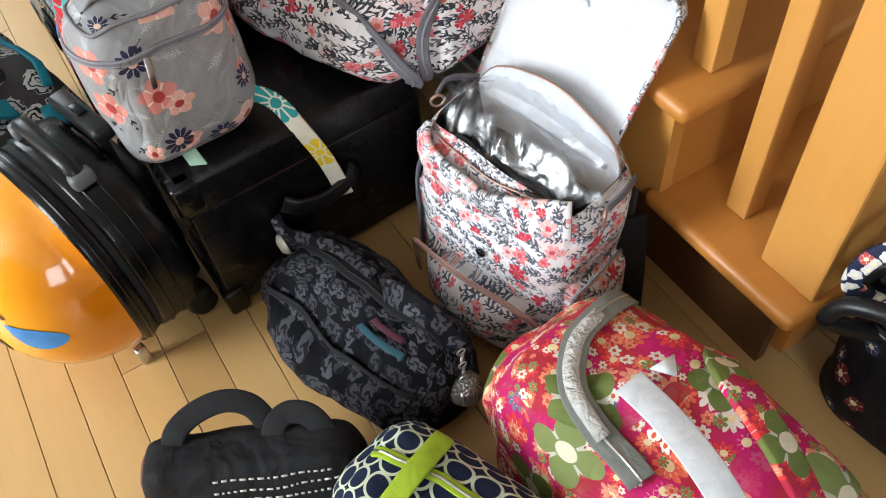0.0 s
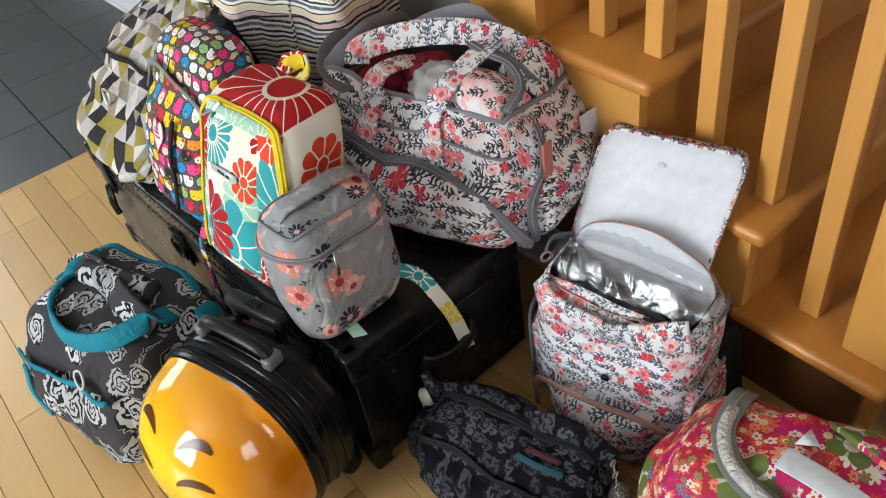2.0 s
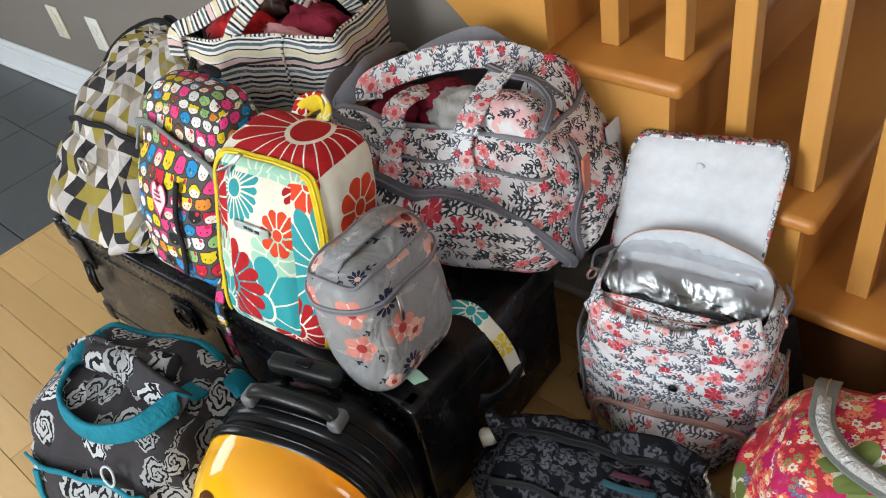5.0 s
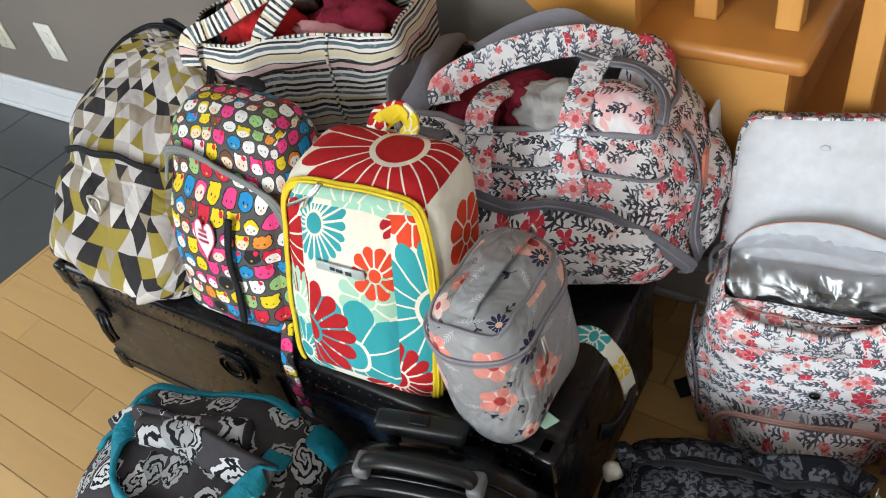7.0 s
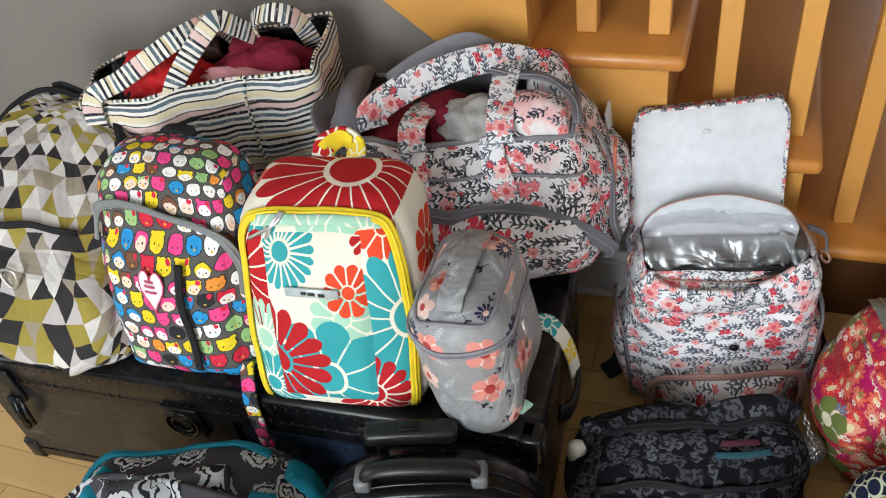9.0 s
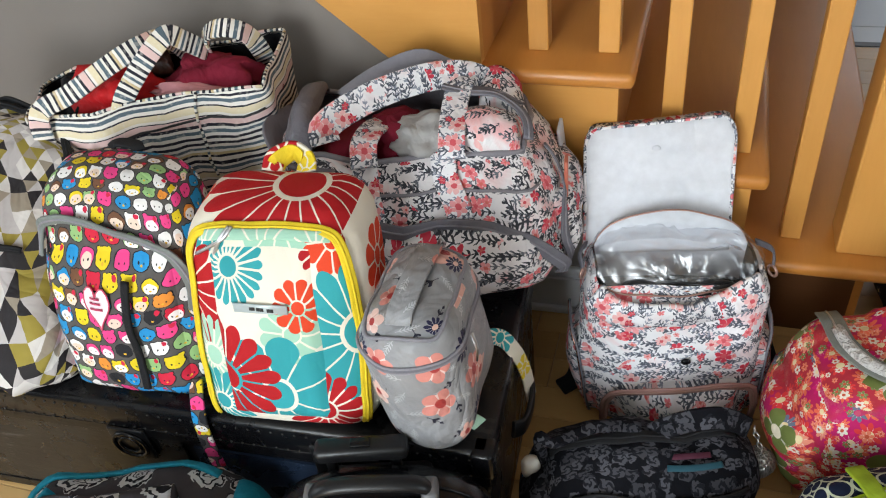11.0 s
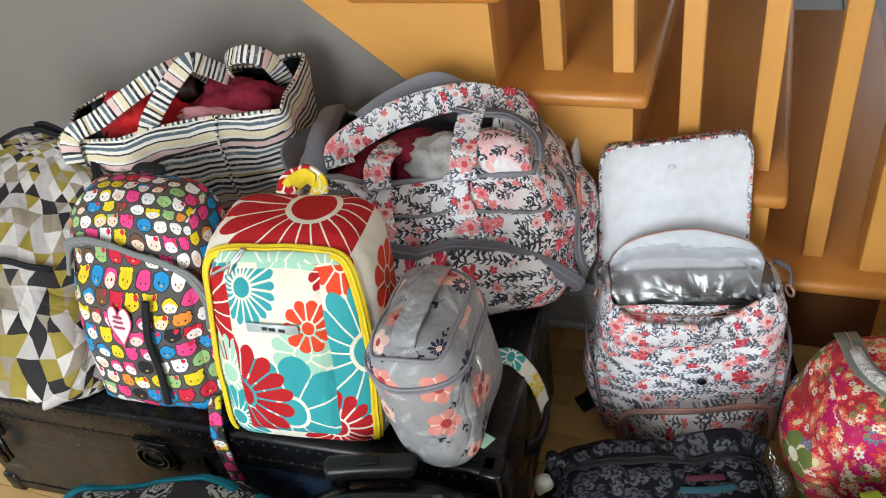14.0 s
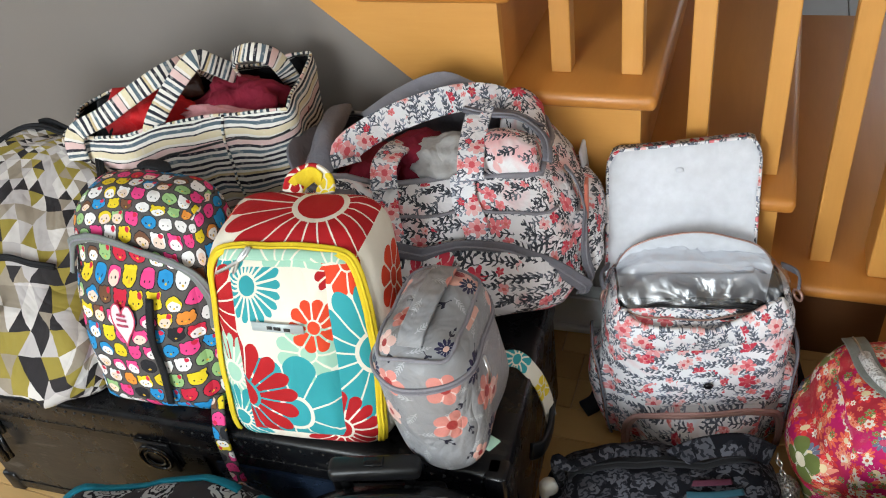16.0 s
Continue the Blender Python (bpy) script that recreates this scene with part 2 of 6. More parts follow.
CREAM = (0.80, 0.74, 0.62)
RED, ORANGE, TEAL, MINT, YELLOW = (0.43, 0.012, 0.016), (0.70, 0.06, 0.02), (0.035, 0.33, 0.36), (0.36, 0.60, 0.46), (0.80, 0.58, 0.03)


def mat_retro(name, flowers):
    n = Net(name)
    out = CREAM
    for cx, cy, R, k, col, eye, turn in flowers:
        out = n.flower(out, cx, cy, R, k, col, eye, 0.0014, turn)
    return n.cloth(out, 0.72, 0.45, 12)


def mat_sprig(name, base, dark=(0.06, 0.065, 0.08), flower_scale=24, share=0.5, blush=0.5, size=1.0):
    n = Net(name)
    n.uv = n.vec("SCALE", n.uv, None, 1.0 / size)
    zone = n.noise(11, n.uv, 3, 0.6, 0.6)
    # the ink bleeds a little, like watercolour
    bleed = n.vec("SUBTRACT", n.noise_colour(120, n.uv), (0.5, 0.5, 0.5))
    n.uv = n.vec("ADD", n.uv, n.vec("SCALE", bleed, None, 0.007))
    mid = tuple(k * 2.2 + 0.05 for k in dark)
    out = n.mix(n.ramp(zone, [(0.54, (0, 0, 0)), (0.66, (blush, blush, blush))]), base, (0.80, 0.42, 0.43))
    out = n.sprigs(out, 38, 0.020, mid, (1.7, 8.4, 0), 0.85, 1.3, 0.30, 4.4, 0.12)
    out = n.sprigs(out, 34, 0.022, dark, (0, 0, 0), 0.80, 1.1, 0.31, 4.8, 0.10)
    out = n.sprigs(out, 36, 0.021, dark, (5.2, 2.1, 0), 0.70, 1.6, 0.31, 4.4, -0.15)
    patch = n.gt(n.noise(13, n.vec("ADD", n.uv, (2.0, 5.0, 0)), 2), 0.47)
    stops = [(0, (0.80, 0.20, 0.22)), (0.3, (0.62, 0.045, 0.08)), (0.5, (0.82, 0.34, 0.35)), (0.75, (0.84, 0.48, 0.47))]
    blooms = n.scatter(out, flower_scale, 0.0165, 6, stops, share + 0.25, (8.1, 4.4, 0), (0.66, 0.10, 0.12), 0.4)
    blooms = n.scatter(blooms, flower_scale * 1.7, 0.0085, 5, stops, share, (3.3, 1.2, 0), (0.70, 0.16, 0.14), 0.4)
    out = n.mix(patch, out, blooms)
    return n.cloth(out, 0.6, 1.0, 12)


def mat_grey_floral():
    n = Net("grey_floral_print")
    base = n.mix(n.noise(40, n.uv, 3), (0.26, 0.26, 0.27), (0.32, 0.32, 0.33))
    out = n.sprigs(base, 24, 0.015, (0.47, 0.47, 0.49), (2.2, 7.7, 0), 0.6)
    out = n.sprigs(out, 21, 0.014, (0.02, 0.02, 0.035), (6.2, 3.1, 0), 0.5, 6.3, 0.42, 2.2)
    out = n.scatter(out, 15, 0.029, 5, [(0, (0.76, 0.42, 0.35)), (0.4, (0.78, 0.52, 0.46)), (0.7, (0.68, 0.26, 0.22))], 0.7, (1.4, 2.9, 0), (0.42, 0.05, 0.05), 0.3)
    out = n.scatter(out, 12, 0.025, 11, [(0, (0.020, 0.020, 0.06)), (0.85, (0.66, 0.20, 0.16))], 0.55, (9.4, 5.9, 0), (0.70, 0.45, 0.36), 0.4)
    return n.cloth(out, 0.36, 1.0, 13, Coat_Weight=0.2)


def mat_stripes():
    n = Net("stripe_print")
    x, y, _ = n.xyz(n.uv)
    wob = n.noise(30, n.uv, 2)
    v = n.math("FRACT", n.mul(n.add(y, n.mul(wob, 0.003)), 1 / 0.120))
    k, w = (0.025, 0.025, 0.035), (0.78, 0.74, 0.68)
    slate, pink, tan, sand = (0.10, 0.14, 0.17), (0.72, 0.50, 0.47), (0.60, 0.47, 0.27), (0.72, 0.62, 0.42)
    bands = [(k, 5), (w, 6), (k, 5), (w, 6), (slate, 6), (w, 5), (k, 5), (pink, 12), (k, 2), (w, 5), (sand, 11), (k, 3), (w, 6), (slate, 7), (w, 4), (k, 6), (w, 6), (k, 4), (tan, 5), (w, 4), (slate, 5), (w, 5)]
    total, stops, p = sum(b for _, b in bands), [], 0.0
    for c, b in bands:
        stops.append((p / total, c))
        p += b
    blot = n.gt(n.noise(120, n.uv, 2), 0.60)
    out = n.mix(n.mul(blot, 0.25), n.ramp(v, stops, True), w)
    return n.cloth(out, 0.8, 0.55, 9)


def mat_roses(name, scale, size, ground, ink, lines, freq):
    n = Net(name)
    o = n.voronoi(scale, n.uv, 0.75)
    c = n.xyz(o["Color"])
    x, y, _ = n.xyz(n.vec("SUBTRACT", n.uv, o["Position"]))
    r = n.math("SQRT", n.add(n.mul(x, x), n.mul(y, y)))
    a = n.math("ARCTAN2", y, x)
    wob = n.noise(scale * 2.3, n.uv, 2, 0.5, 1.0)
    rr = n.add(r, n.add(n.mul(n.sub(wob, 0.5), size * 1.5), n.mul(n.math("SINE", n.mul(a, 5)), size * 0.07)))
    spiral = n.math("SINE", n.add(n.mul(rr, freq), n.mul(a, 2)))
    rose = n.both(n.lt(rr, n.add(size, n.mul(c[0], size * 0.6))), n.gt(c[2], 0.12))
    tone = n.mix(c[1], tuple(k * 0.45 for k in ink), ink)
    petals = n.mix(n.gt(spiral, lines), (0.012, 0.012, 0.016), tone)
    base = n.mix(n.noise(14, n.uv), ground, tuple(k * 1.45 for k in ground))
    return n.cloth(n.mix(rose, base, petals), 0.85, 0.9, 9, Specular_IOR_Level=0.12)


def mat_meadow():
    n = Net("red_meadow_print")
    z = n.noise(8, n.uv, 2, 0.5, 0.5)
    base = n.ramp(z, [(0.0, (0.42, 0.01, 0.10)), (0.45, (0.56, 0.015, 0.14)), (0.56, (0.46, 0.03, 0.05))])
    coral = [(0, (0.80, 0.15, 0.08)), (0.35, (0.74, 0.05, 0.05)), (0.6, (0.82, 0.30, 0.20)), (0.78, (0.62, 0.015, 0.16)), (0.88, (0.78, 0.70, 0.62)), (0.95, (0.15, 0.18, 0.26))]
    dense = n.scatter(base, 34, 0.0185, 9, coral, 0.97, (7.1, 3.4, 0), (0.82, 0.68, 0.40), 0.5)
    dense = n.scatter(dense, 55, 0.0085, 6, [(0, (0.80, 0.74, 0.64)), (0.4, (0.20, 0.24, 0.08)), (0.7, (0.80, 0.24, 0.14))], 0.60, (2.7, 9.4, 0), (0.6, 0.10, 0.05), 0.45)
    open_ground = n.gt(n.noise(9, n.vec("ADD", n.uv, (6.0, 1.0, 0)), 2), 0.56)
    out = n.mix(n.mul(open_ground, 0.9), dense, base)
    out = n.scatter(out, 11, 0.046, 4, [(0, (0.16, 0.20, 0.055)), (0.5, (0.24, 0.29, 0.10))], 0.42, (4.1, 0.4, 0), (0.80, 0.72, 0.56), 0.45)
    return n.cloth(out, 0.68, 0.9, 11)


def mat_lattice():
    n = Net("navy_lattice_print")
    g = n.vec("SCALE", n.uv, None, 1 / 0.036)
    x, y, _ = n.xyz(g)
    fx, fy = n.sub(n.math("FRACT", x), 0.5), n.sub(n.math("FRACT", y), 0.5)
    r = n.math("SQRT", n.add(n.mul(fx, fx), n.mul(fy, fy)))
    ring = n.lt(n.math("ABSOLUTE", n.sub(r, 0.47)), 0.055)
    out = n.mix(ring, (0.010, 0.016, 0.045), (0.62, 0.66, 0.50))
    return n.cloth(out, 0.75, 0.7, 12)


TRIANGLES, FACES, GREY_FLORAL, STRIPES = mat_triangles(), mat_faces(), mat_grey_floral(), mat_stripes()
SPRIG = mat_sprig("white_sprig_print", (0.84, 0.83, 0.85), (0.10, 0.11, 0.14), 24, 0.45, 0.5, 0.95)
NIGHT = mat_roses("black_rose_print", 38, 0.011, (0.004, 0.004, 0.006), (0.085, 0.085, 0.10), -0.25, 420)
ROSES = mat_roses("charcoal_white_rose_print", 14, 0.026, (0.042, 0.038, 0.042), (0.62, 0.62, 0.63), -0.35, 430)
MEADOW, LATTICE = mat_meadow(), mat_lattice()
SPRIG_DENSE = mat_sprig("dense_sprig_print", (0.80, 0.77, 0.78), (0.045, 0.048, 0.06), 22, 0.5, 0.9, 1.12)
RETRO_FRONT = mat_retro("retro_flower_print", [
    (0.020, 0.324, 0.062, 12, MINT, MINT, 0.1), (-0.085, 0.322, 0.045, 12, TEAL, MINT, 0.3), (0.102, 0.296, 0.050, 9, ORANGE, ORANGE, 0.2),
    (-0.145, 0.221, 0.088, 17, RED, RED, 0.1), (0.122, 0.164, 0.100, 15, TEAL, TEAL, 0.3),
    (-0.098, 0.128, 0.056, 20, MINT, MINT, 0.2), (-0.100, 0.052, 0.056, 18, TEAL, TEAL, 0.0), (0.060, 0.048, 0.062, 15, RED, RED, 0.4)])
RETRO_SIDE = mat_retro("retro_flower_print_body", [
    (0.036, 0.405, 0.150, 20, RED, RED, 0.1), (0.215, 0.225, 0.048, 8, ORANGE, ORANGE, 0.2), (0.245, 0.10, 0.08, 14, RED, RED, 0.0),
    (-0.20, 0.20, 0.08, 14, RED, RED, 0.0), (-0.21, 0.05, 0.07, 14, TEAL, TEAL, 0.0), (0.27, 0.0, 0.05, 14, TEAL, TEAL, 0.0), (-0.16, 0.40, 0.05, 10, ORANGE, ORANGE, 0.0)])
RETRO_POCKET = mat_retro("retro_flower_print_pocket", [
    (0.030, 0.176, 0.046, 10, MINT, MINT, 0.1), (-0.003, 0.080, 0.095, 9, TEAL, TEAL, 0.4), (-0.082, 0.104, 0.086, 17, RED, RED, 0.1),
    (-0.052, 0.263, 0.052, 21, TEAL, TEAL, 0.1), (0.086, 0.284, 0.036, 14, RED, RED, 0.0),
    (0.044, 0.214, 0.037, 10, ORANGE, ORANGE, 0.3), (0.085, 0.104, 0.020, 8, ORANGE, YELLOW, 0.0)])

GREY_LINING = plain_cloth("grey_lining", (0.72, 0.74, 0.79), 0.36, 0.55, 5)
GREY_PALE = plain_cloth("pale_grey_lining", (0.66, 0.68, 0.73), 0.5, 0.5, 9)
GREY_ZIP = plain_cloth("grey_zip_tape", (0.17, 0.165, 0.19), 0.6, 0.2, 60)
GREY_BAND = plain_cloth("grey_piping", (0.26, 0.25, 0.28), 0.5, 0.2, 60)
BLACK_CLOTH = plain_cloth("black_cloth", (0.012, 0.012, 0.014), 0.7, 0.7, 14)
BLACK_WEB = plain_cloth("black_webbing", (0.018, 0.018, 0.020), 0.75, 0.06, 60)
TEAL_CLOTH = plain_cloth("teal_trim", (0.012, 0.22, 0.31), 0.65, 0.4, 30)
YELLOW_ZIP = plain_cloth("yellow_zip_tape", YELLOW, 0.6, 0.2, 40)
MINT_CLOTH = plain_cloth("mint_trim", (0.42, 0.64, 0.50), 0.7, 0.4, 20)
LIME_CLOTH = plain_cloth("lime_strap", (0.35, 0.48, 0.03), 0.7, 0.3, 30)
MAROON_CLOTH = plain_cloth("maroon_cloth", (0.22, 0.015, 0.035), 0.85, 0.8, 16)
RED_CLOTH = plain_cloth("red_cloth", (0.50, 0.012, 0.015), 0.6, 0.8, 16)
GREY_CLOTH = plain_cloth("pale_grey_cloth", (0.40, 0.39, 0.38), 0.85, 0.9, 14)
PINK_CLOTH = plain_cloth("pink_cloth", (0.62, 0.28, 0.30), 0.8, 0.8, 16)
WHITE_TAG = plain_cloth("white_paper_tag", (0.80, 0.84, 0.90), 0.5, 0.3, 20)
SHERPA = plain_cloth("white_fleece", (0.62, 0.60, 0.58), 0.95, 1.0, 70)
LABEL_GREY = hard("silver_label", (0.46, 0.52, 0.53), 0.35, 0.2, 0.05)
PRINT_BLACK = hard("black_print", (0.02, 0.02, 0.02), 0.5)
PRINT_WHITE = hard("white_print", (0.55, 0.54, 0.54), 0.6)
ROSE_GOLD = hard("rose_gold_metal", (0.62, 0.32, 0.24), 0.28, 1.0)
STEEL = hard("steel_metal", (0.55, 0.55, 0.56), 0.3, 1.0)
PEWTER = hard("pale_pewter_metal", (0.62, 0.60, 0.55), 0.35, 0.9)
BLACK_PLASTIC = hard("black_plastic", (0.008, 0.008, 0.009), 0.36, Specular_IOR_Level=0.35)
BLACK_GLOSS = hard("black_gloss_shell", (0.004, 0.004, 0.005), 0.24, 0.0, 0.1, Specular_IOR_Level=0.3)
GREY_PLASTIC = hard("grey_plastic", (0.12, 0.12, 0.125), 0.45)
WHITE_PLASTIC = hard("white_plastic", (0.70, 0.68, 0.62), 0.35)
CREAM_PLASTIC = hard("cream_plate_plastic", (0.62, 0.58, 0.47), 0.35)
TEAR_BLUE = hard("blue_print", (0.03, 0.22, 0.55), 0.15, 0.0, 0.35)
BROWN_PRINT = hard("brown_print", (0.09, 0.028, 0.006), 0.25)
TOOTH_WHITE = hard("white_gloss_print", (0.80, 0.78, 0.74), 0.2)


def mat_shell():
    n = Net("yellow_orange_shell")
    x, y, z = n.xyz(n.obj)
    d = n.math("SQRT", n.add(n.mul(n.add(x, 0.05), n.add(x, 0.05)), n.mul(n.mul(n.sub(z, 0.20), n.sub(z, 0.20)), 0.9)))
    c = n.ramp(n.mul(d, 4.7), [(0.42, (0.80, 0.52, 0.008)), (0.66, (0.78, 0.34, 0.008)), (0.98, (0.66, 0.20, 0.006))])
    return n.done(c, 0.12, n.noise(8), 0.03, 0.002, Coat_Weight=0.6, Coat_Roughness=0.05)


def mat_trunk(name, colour, worn):
    n = Net(name)
    s = n.noise(9, None, 5, 0.65, 0.4)
    scr = n.noise(60, n.vec("MULTIPLY", n.obj, (0.15, 1, 1)), 4, 0.7)
    k = n.gt(n.add(n.mul(s, 0.6), n.mul(scr, 0.5)), 0.66)
    c = n.mix(n.mul(k, 0.8), colour, worn)
    return n.done(c, n.add(0.07, n.mul(s, 0.42)), n.add(s, n.mul(scr, 0.5)), 0.35, 0.003, Specular_IOR_Level=0.4)


TRUNK_BLACK = mat_trunk("trunk_black_lacquer", (0.004, 0.004, 0.005), (0.02, 0.018, 0.017))
TRUNK_BODY = mat_trunk("trunk_worn_body", (0.013, 0.0128, 0.0135), (0.055, 0.052, 0.05))
TRUNK_BLUE = mat_trunk("trunk_blue_panel", (0.012, 0.020, 0.038), (0.03, 0.04, 0.055))
SHELL = mat_shell()


def mat_film():
    n = Net("clear_plastic_film")
    n.done((0.88, 0.88, 0.89), 0.34, n.noise(14, None, 2, 0.5, 1.5), 0.8, 0.012, Metallic=1.0)
    clear = n.t.nodes.new("ShaderNodeBsdfTransparent")
    clear.inputs[0].default_value = (0.97, 0.97, 0.98, 1)
    both = n.t.nodes.new("ShaderNodeMixShader")
    both.inputs[0].default_value = 0.13
    n.t.links.new(clear.outputs[0], both.inputs[1])
    n.t.links.new(n.bsdf.outputs[0], both.inputs[2])
    n.t.links.new(both.outputs[0], n.t.nodes["Material Output"].inputs[0])
    return n.m


FILM = mat_film()


def mat_pane():
    n = Net("window_glass")
    return n.done((1, 1, 1), 0.02, None, Transmission_Weight=1.0, IOR=1.1)


PANE = mat_pane()

# ---- mesh helpers ----
def part(name, bm, material, parent=None, label="", smooth=True):
    me = bpy.data.meshes.new(name)
    bmesh.ops.recalc_face_normals(bm, faces=bm.faces)
    for f in bm.faces:
        f.smooth = smooth
    bm.to_mesh(me)
    bm.free()
    for m in material if isinstance(material, (list, tuple)) else [material]:
        me.materials.append(m)
    ob = new(name, me)
    ob.parent = parent
    return tagged(ob, label)


def thing(name, label, category, m, group=""):
    ob = new(name)
    ob.empty_display_size = 0.05
    ob.matrix_basis = m
    return tagged(ob, label, category, group)


def slab(bm, x0, x1, y0, y1, z0, z1, bevel=0.0, seg=2):
    vs = [bm.verts.new((x, y, z)) for x in (x0, x1) for y in (y0, y1) for z in (z0, z1)]
    fs = [bm.faces.new([vs[i] for i in q]) for q in ((0, 1, 3, 2), (4, 6, 7, 5), (0, 4, 5, 1), (2, 3, 7, 6), (0, 2, 6, 4), (1, 5, 7, 3))]
    if bevel:
        es = list({e for f in fs for e in f.edges})
        bmesh.ops.bevel(bm, geom=es, offset=bevel, segments=seg, affect="EDGES", profile=0.5)
    return bm


def box(x0, x1, y0, y1, z0, z1, bevel=0.0, seg=2):
    return slab(bmesh.new(), x0, x1, y0, y1, z0, z1, bevel, seg)


def prism(points, y0, y1, bevel=0.0):
    """A plate with that outline in x and z, between y0 and y1."""
    bm = bmesh.new()
    a = [bm.verts.new((x, y0, z)) for x, z in points]
    b = [bm.verts.new((x, y1, z)) for x, z in points]
    n = len(points)
    bm.faces.new(a)
    bm.faces.new(b[::-1])
    for i in range(n):
        bm.faces.new((a[i], b[i], b[(i + 1) % n], a[(i + 1) % n]))
    if bevel:
        bmesh.ops.bevel(bm, geom=list(bm.edges), offset=bevel, segments=2, affect="EDGES")
    return bm


def smooth_path(pts, n=6, closed=False):
    """More points along a Catmull-Rom curve."""
    P = [Vector(p) for p in pts]
    out, k = [], len(P)
    for i in range(k if closed else k - 1):
        a, b, c, d = (P[(i + j) % k] if closed else P[min(max(i + j, 0), k - 1)] for j in (-1, 0, 1, 2))
        for s in range(n):
            t = s / n
            out.append(0.5 * ((2 * b) + (c - a) * t + (2 * a - 5 * b + 4 * c - d) * t * t + (3 * b - a - 3 * c + d) * t ** 3))
    if not closed:
        out.append(P[-1])
    return out


def sweep(pts, section, closed=False, up=(0, 0, 1), ups=None):
    """Carries a closed section (pairs: across, along the normal) along pts."""
    P = [Vector(p) for p in pts]
    bm = bmesh.new()
    uvl = bm.loops.layers.uv.new("uv")
    rings, n, run, dist = [], len(P), 0.0, []
    for i, p in enumerate(P):
        a = P[i - 1] if (i or closed) else p
        b = P[(i + 1) % n] if (i < n - 1 or closed) else p
        t = (b - a).normalized()
        u = Vector(ups[i] if ups else up)
        u = u - t * u.dot(t)
        if u.length < 1e-4:
            u = t.orthogonal()
        u.normalize()
        s = t.cross(u)
        rings.append([bm.verts.new(p + s * x + u * y) for x, y in section])
        if i:
            run += (p - P[i - 1]).length
        dist.append(run)
    k = len(section)
    for i in range(n if closed else n - 1):
        for j in range(k):
            q = (rings[i][j], rings[i][(j + 1) % k], rings[(i + 1) % n][(j + 1) % k], rings[(i + 1) % n][j])
            f = bm.faces.new(q)
            for l, (r, c) in zip(f.loops, ((i, j), (i, j + 1), (i + 1, j + 1), (i + 1, j))):
                l[uvl].uv = (section[c % k][0], dist[r % n] if r < n else run)
    if not closed:
        bm.faces.new(rings[0][::-1])
        bm.faces.new(rings[-1])
    return bm


def circle(r, n=8, sx=1.0):
    return [(r * sx * math.cos(2 * math.pi * i / n), r * math.sin(2 * math.pi * i / n)) for i in range(n)]


def flat(w, th):
    return [(-w / 2, -th / 2), (-w / 2 + th / 2, -th * 0.7), (w / 2 - th / 2, -th * 0.7), (w / 2, -th / 2), (w / 2, th / 2), (w / 2 - th / 2, th * 0.7), (-w / 2 + th / 2, th * 0.7), (-w / 2, th / 2)]


def tube(pts, r, closed=False, n=8, up=(0, 0, 1)):
    return sweep(pts, circle(r, n), closed, up)


def band(pts, w, th=0.003, closed=False, up=(0, 0, 1), ups=None):
    return sweep(pts, flat(w, th), closed, up, ups)


# ---- the room ----
RISE, RUN, TOP3, NOSE3 = 0.186, 0.237, 0.22, 0.49
SIDE, EDGE, DEEP = 0.027, 0.012, 1.16        # stringer's face, tread's end, far side of the stair



def wall(name, label, bm, material):
    return tagged(part(name, bm, material, None, "", False), label, "wall", kind="structure")


# the wall under the stair, below the slope of the stringer
grey_wall = wall("wall_north", "dark grey painted wall under the staircase", prism([(x, z) for x, z in [(-4.0, 0.0), (0.15, 0.0), (0.15, 0.13), (-0.414, 0.622), (-0.70, 0.871), (-1.79, 1.64), (-3.02, 2.5), (-4.0, 2.5)]], 0.042, 0.14), WALL_GREY)
ASKEW = pose(-0.42, 0.042, 0, 0, 0, 1.9) @ pose(0.42, -0.042, 0)
grey_wall.matrix_basis = ASKEW
bm = bmesh.new()
slab(bm, -4.1, -4.0, -3.6, -2.45, 0, 2.5)
slab(bm, -4.1, -4.0, -0.95, 4.0, 0, 2.5)
slab(bm, -4.1, -4.0, -2.45, -0.95, 0, 0.75)
slab(bm, -4.1, -4.0, -2.45, -0.95, 2.25, 2.5)
wall("wall_west", "pale wall with a window opening", bm, WALL_LIGHT)
for nm, y0, y1, x0, x1, zs in (("wall_south", -3.7, -3.6, -1.1, 0.0, (0.35, 2.35)), ("wall_far", 4.0, 4.1, 1.0, 2.5, (0.4, 2.4))):
    bm = bmesh.new()
    slab(bm, -4.1, x0, y0, y1, 0, 2.5)
    slab(bm, x1, 3.1, y0, y1, 0, 2.5)
    slab(bm, x0, x1, y0, y1, 0, zs[0])
    slab(bm, x0, x1, y0, y1, zs[1], 2.5)
    wall(nm, "pale wall with a wide window opening", bm, WALL_LIGHT)
# unseen east wall, its opening assumed for the added lamp
bm = bmesh.new()
slab(bm, 3.0, 3.1, -3.6, -2.25, 0, 2.5)
slab(bm, 3.0, 3.1, -0.95, 4.0, 0, 2.5)
slab(bm, 3.0, 3.1, -2.25, -0.95, 0, 0.9)
slab(bm, 3.0, 3.1, -2.25, -0.95, 2.3, 2.5)
wall("wall_east", "pale wall with a window opening", bm, WALL_LIGHT)
tagged(part("ceiling", box(-4.1, 3.1, -3.7, 4.1, 2.5, 2.6), CEILING_WHITE, None, "", False), "plain white ceiling", "ceiling", kind="structure")


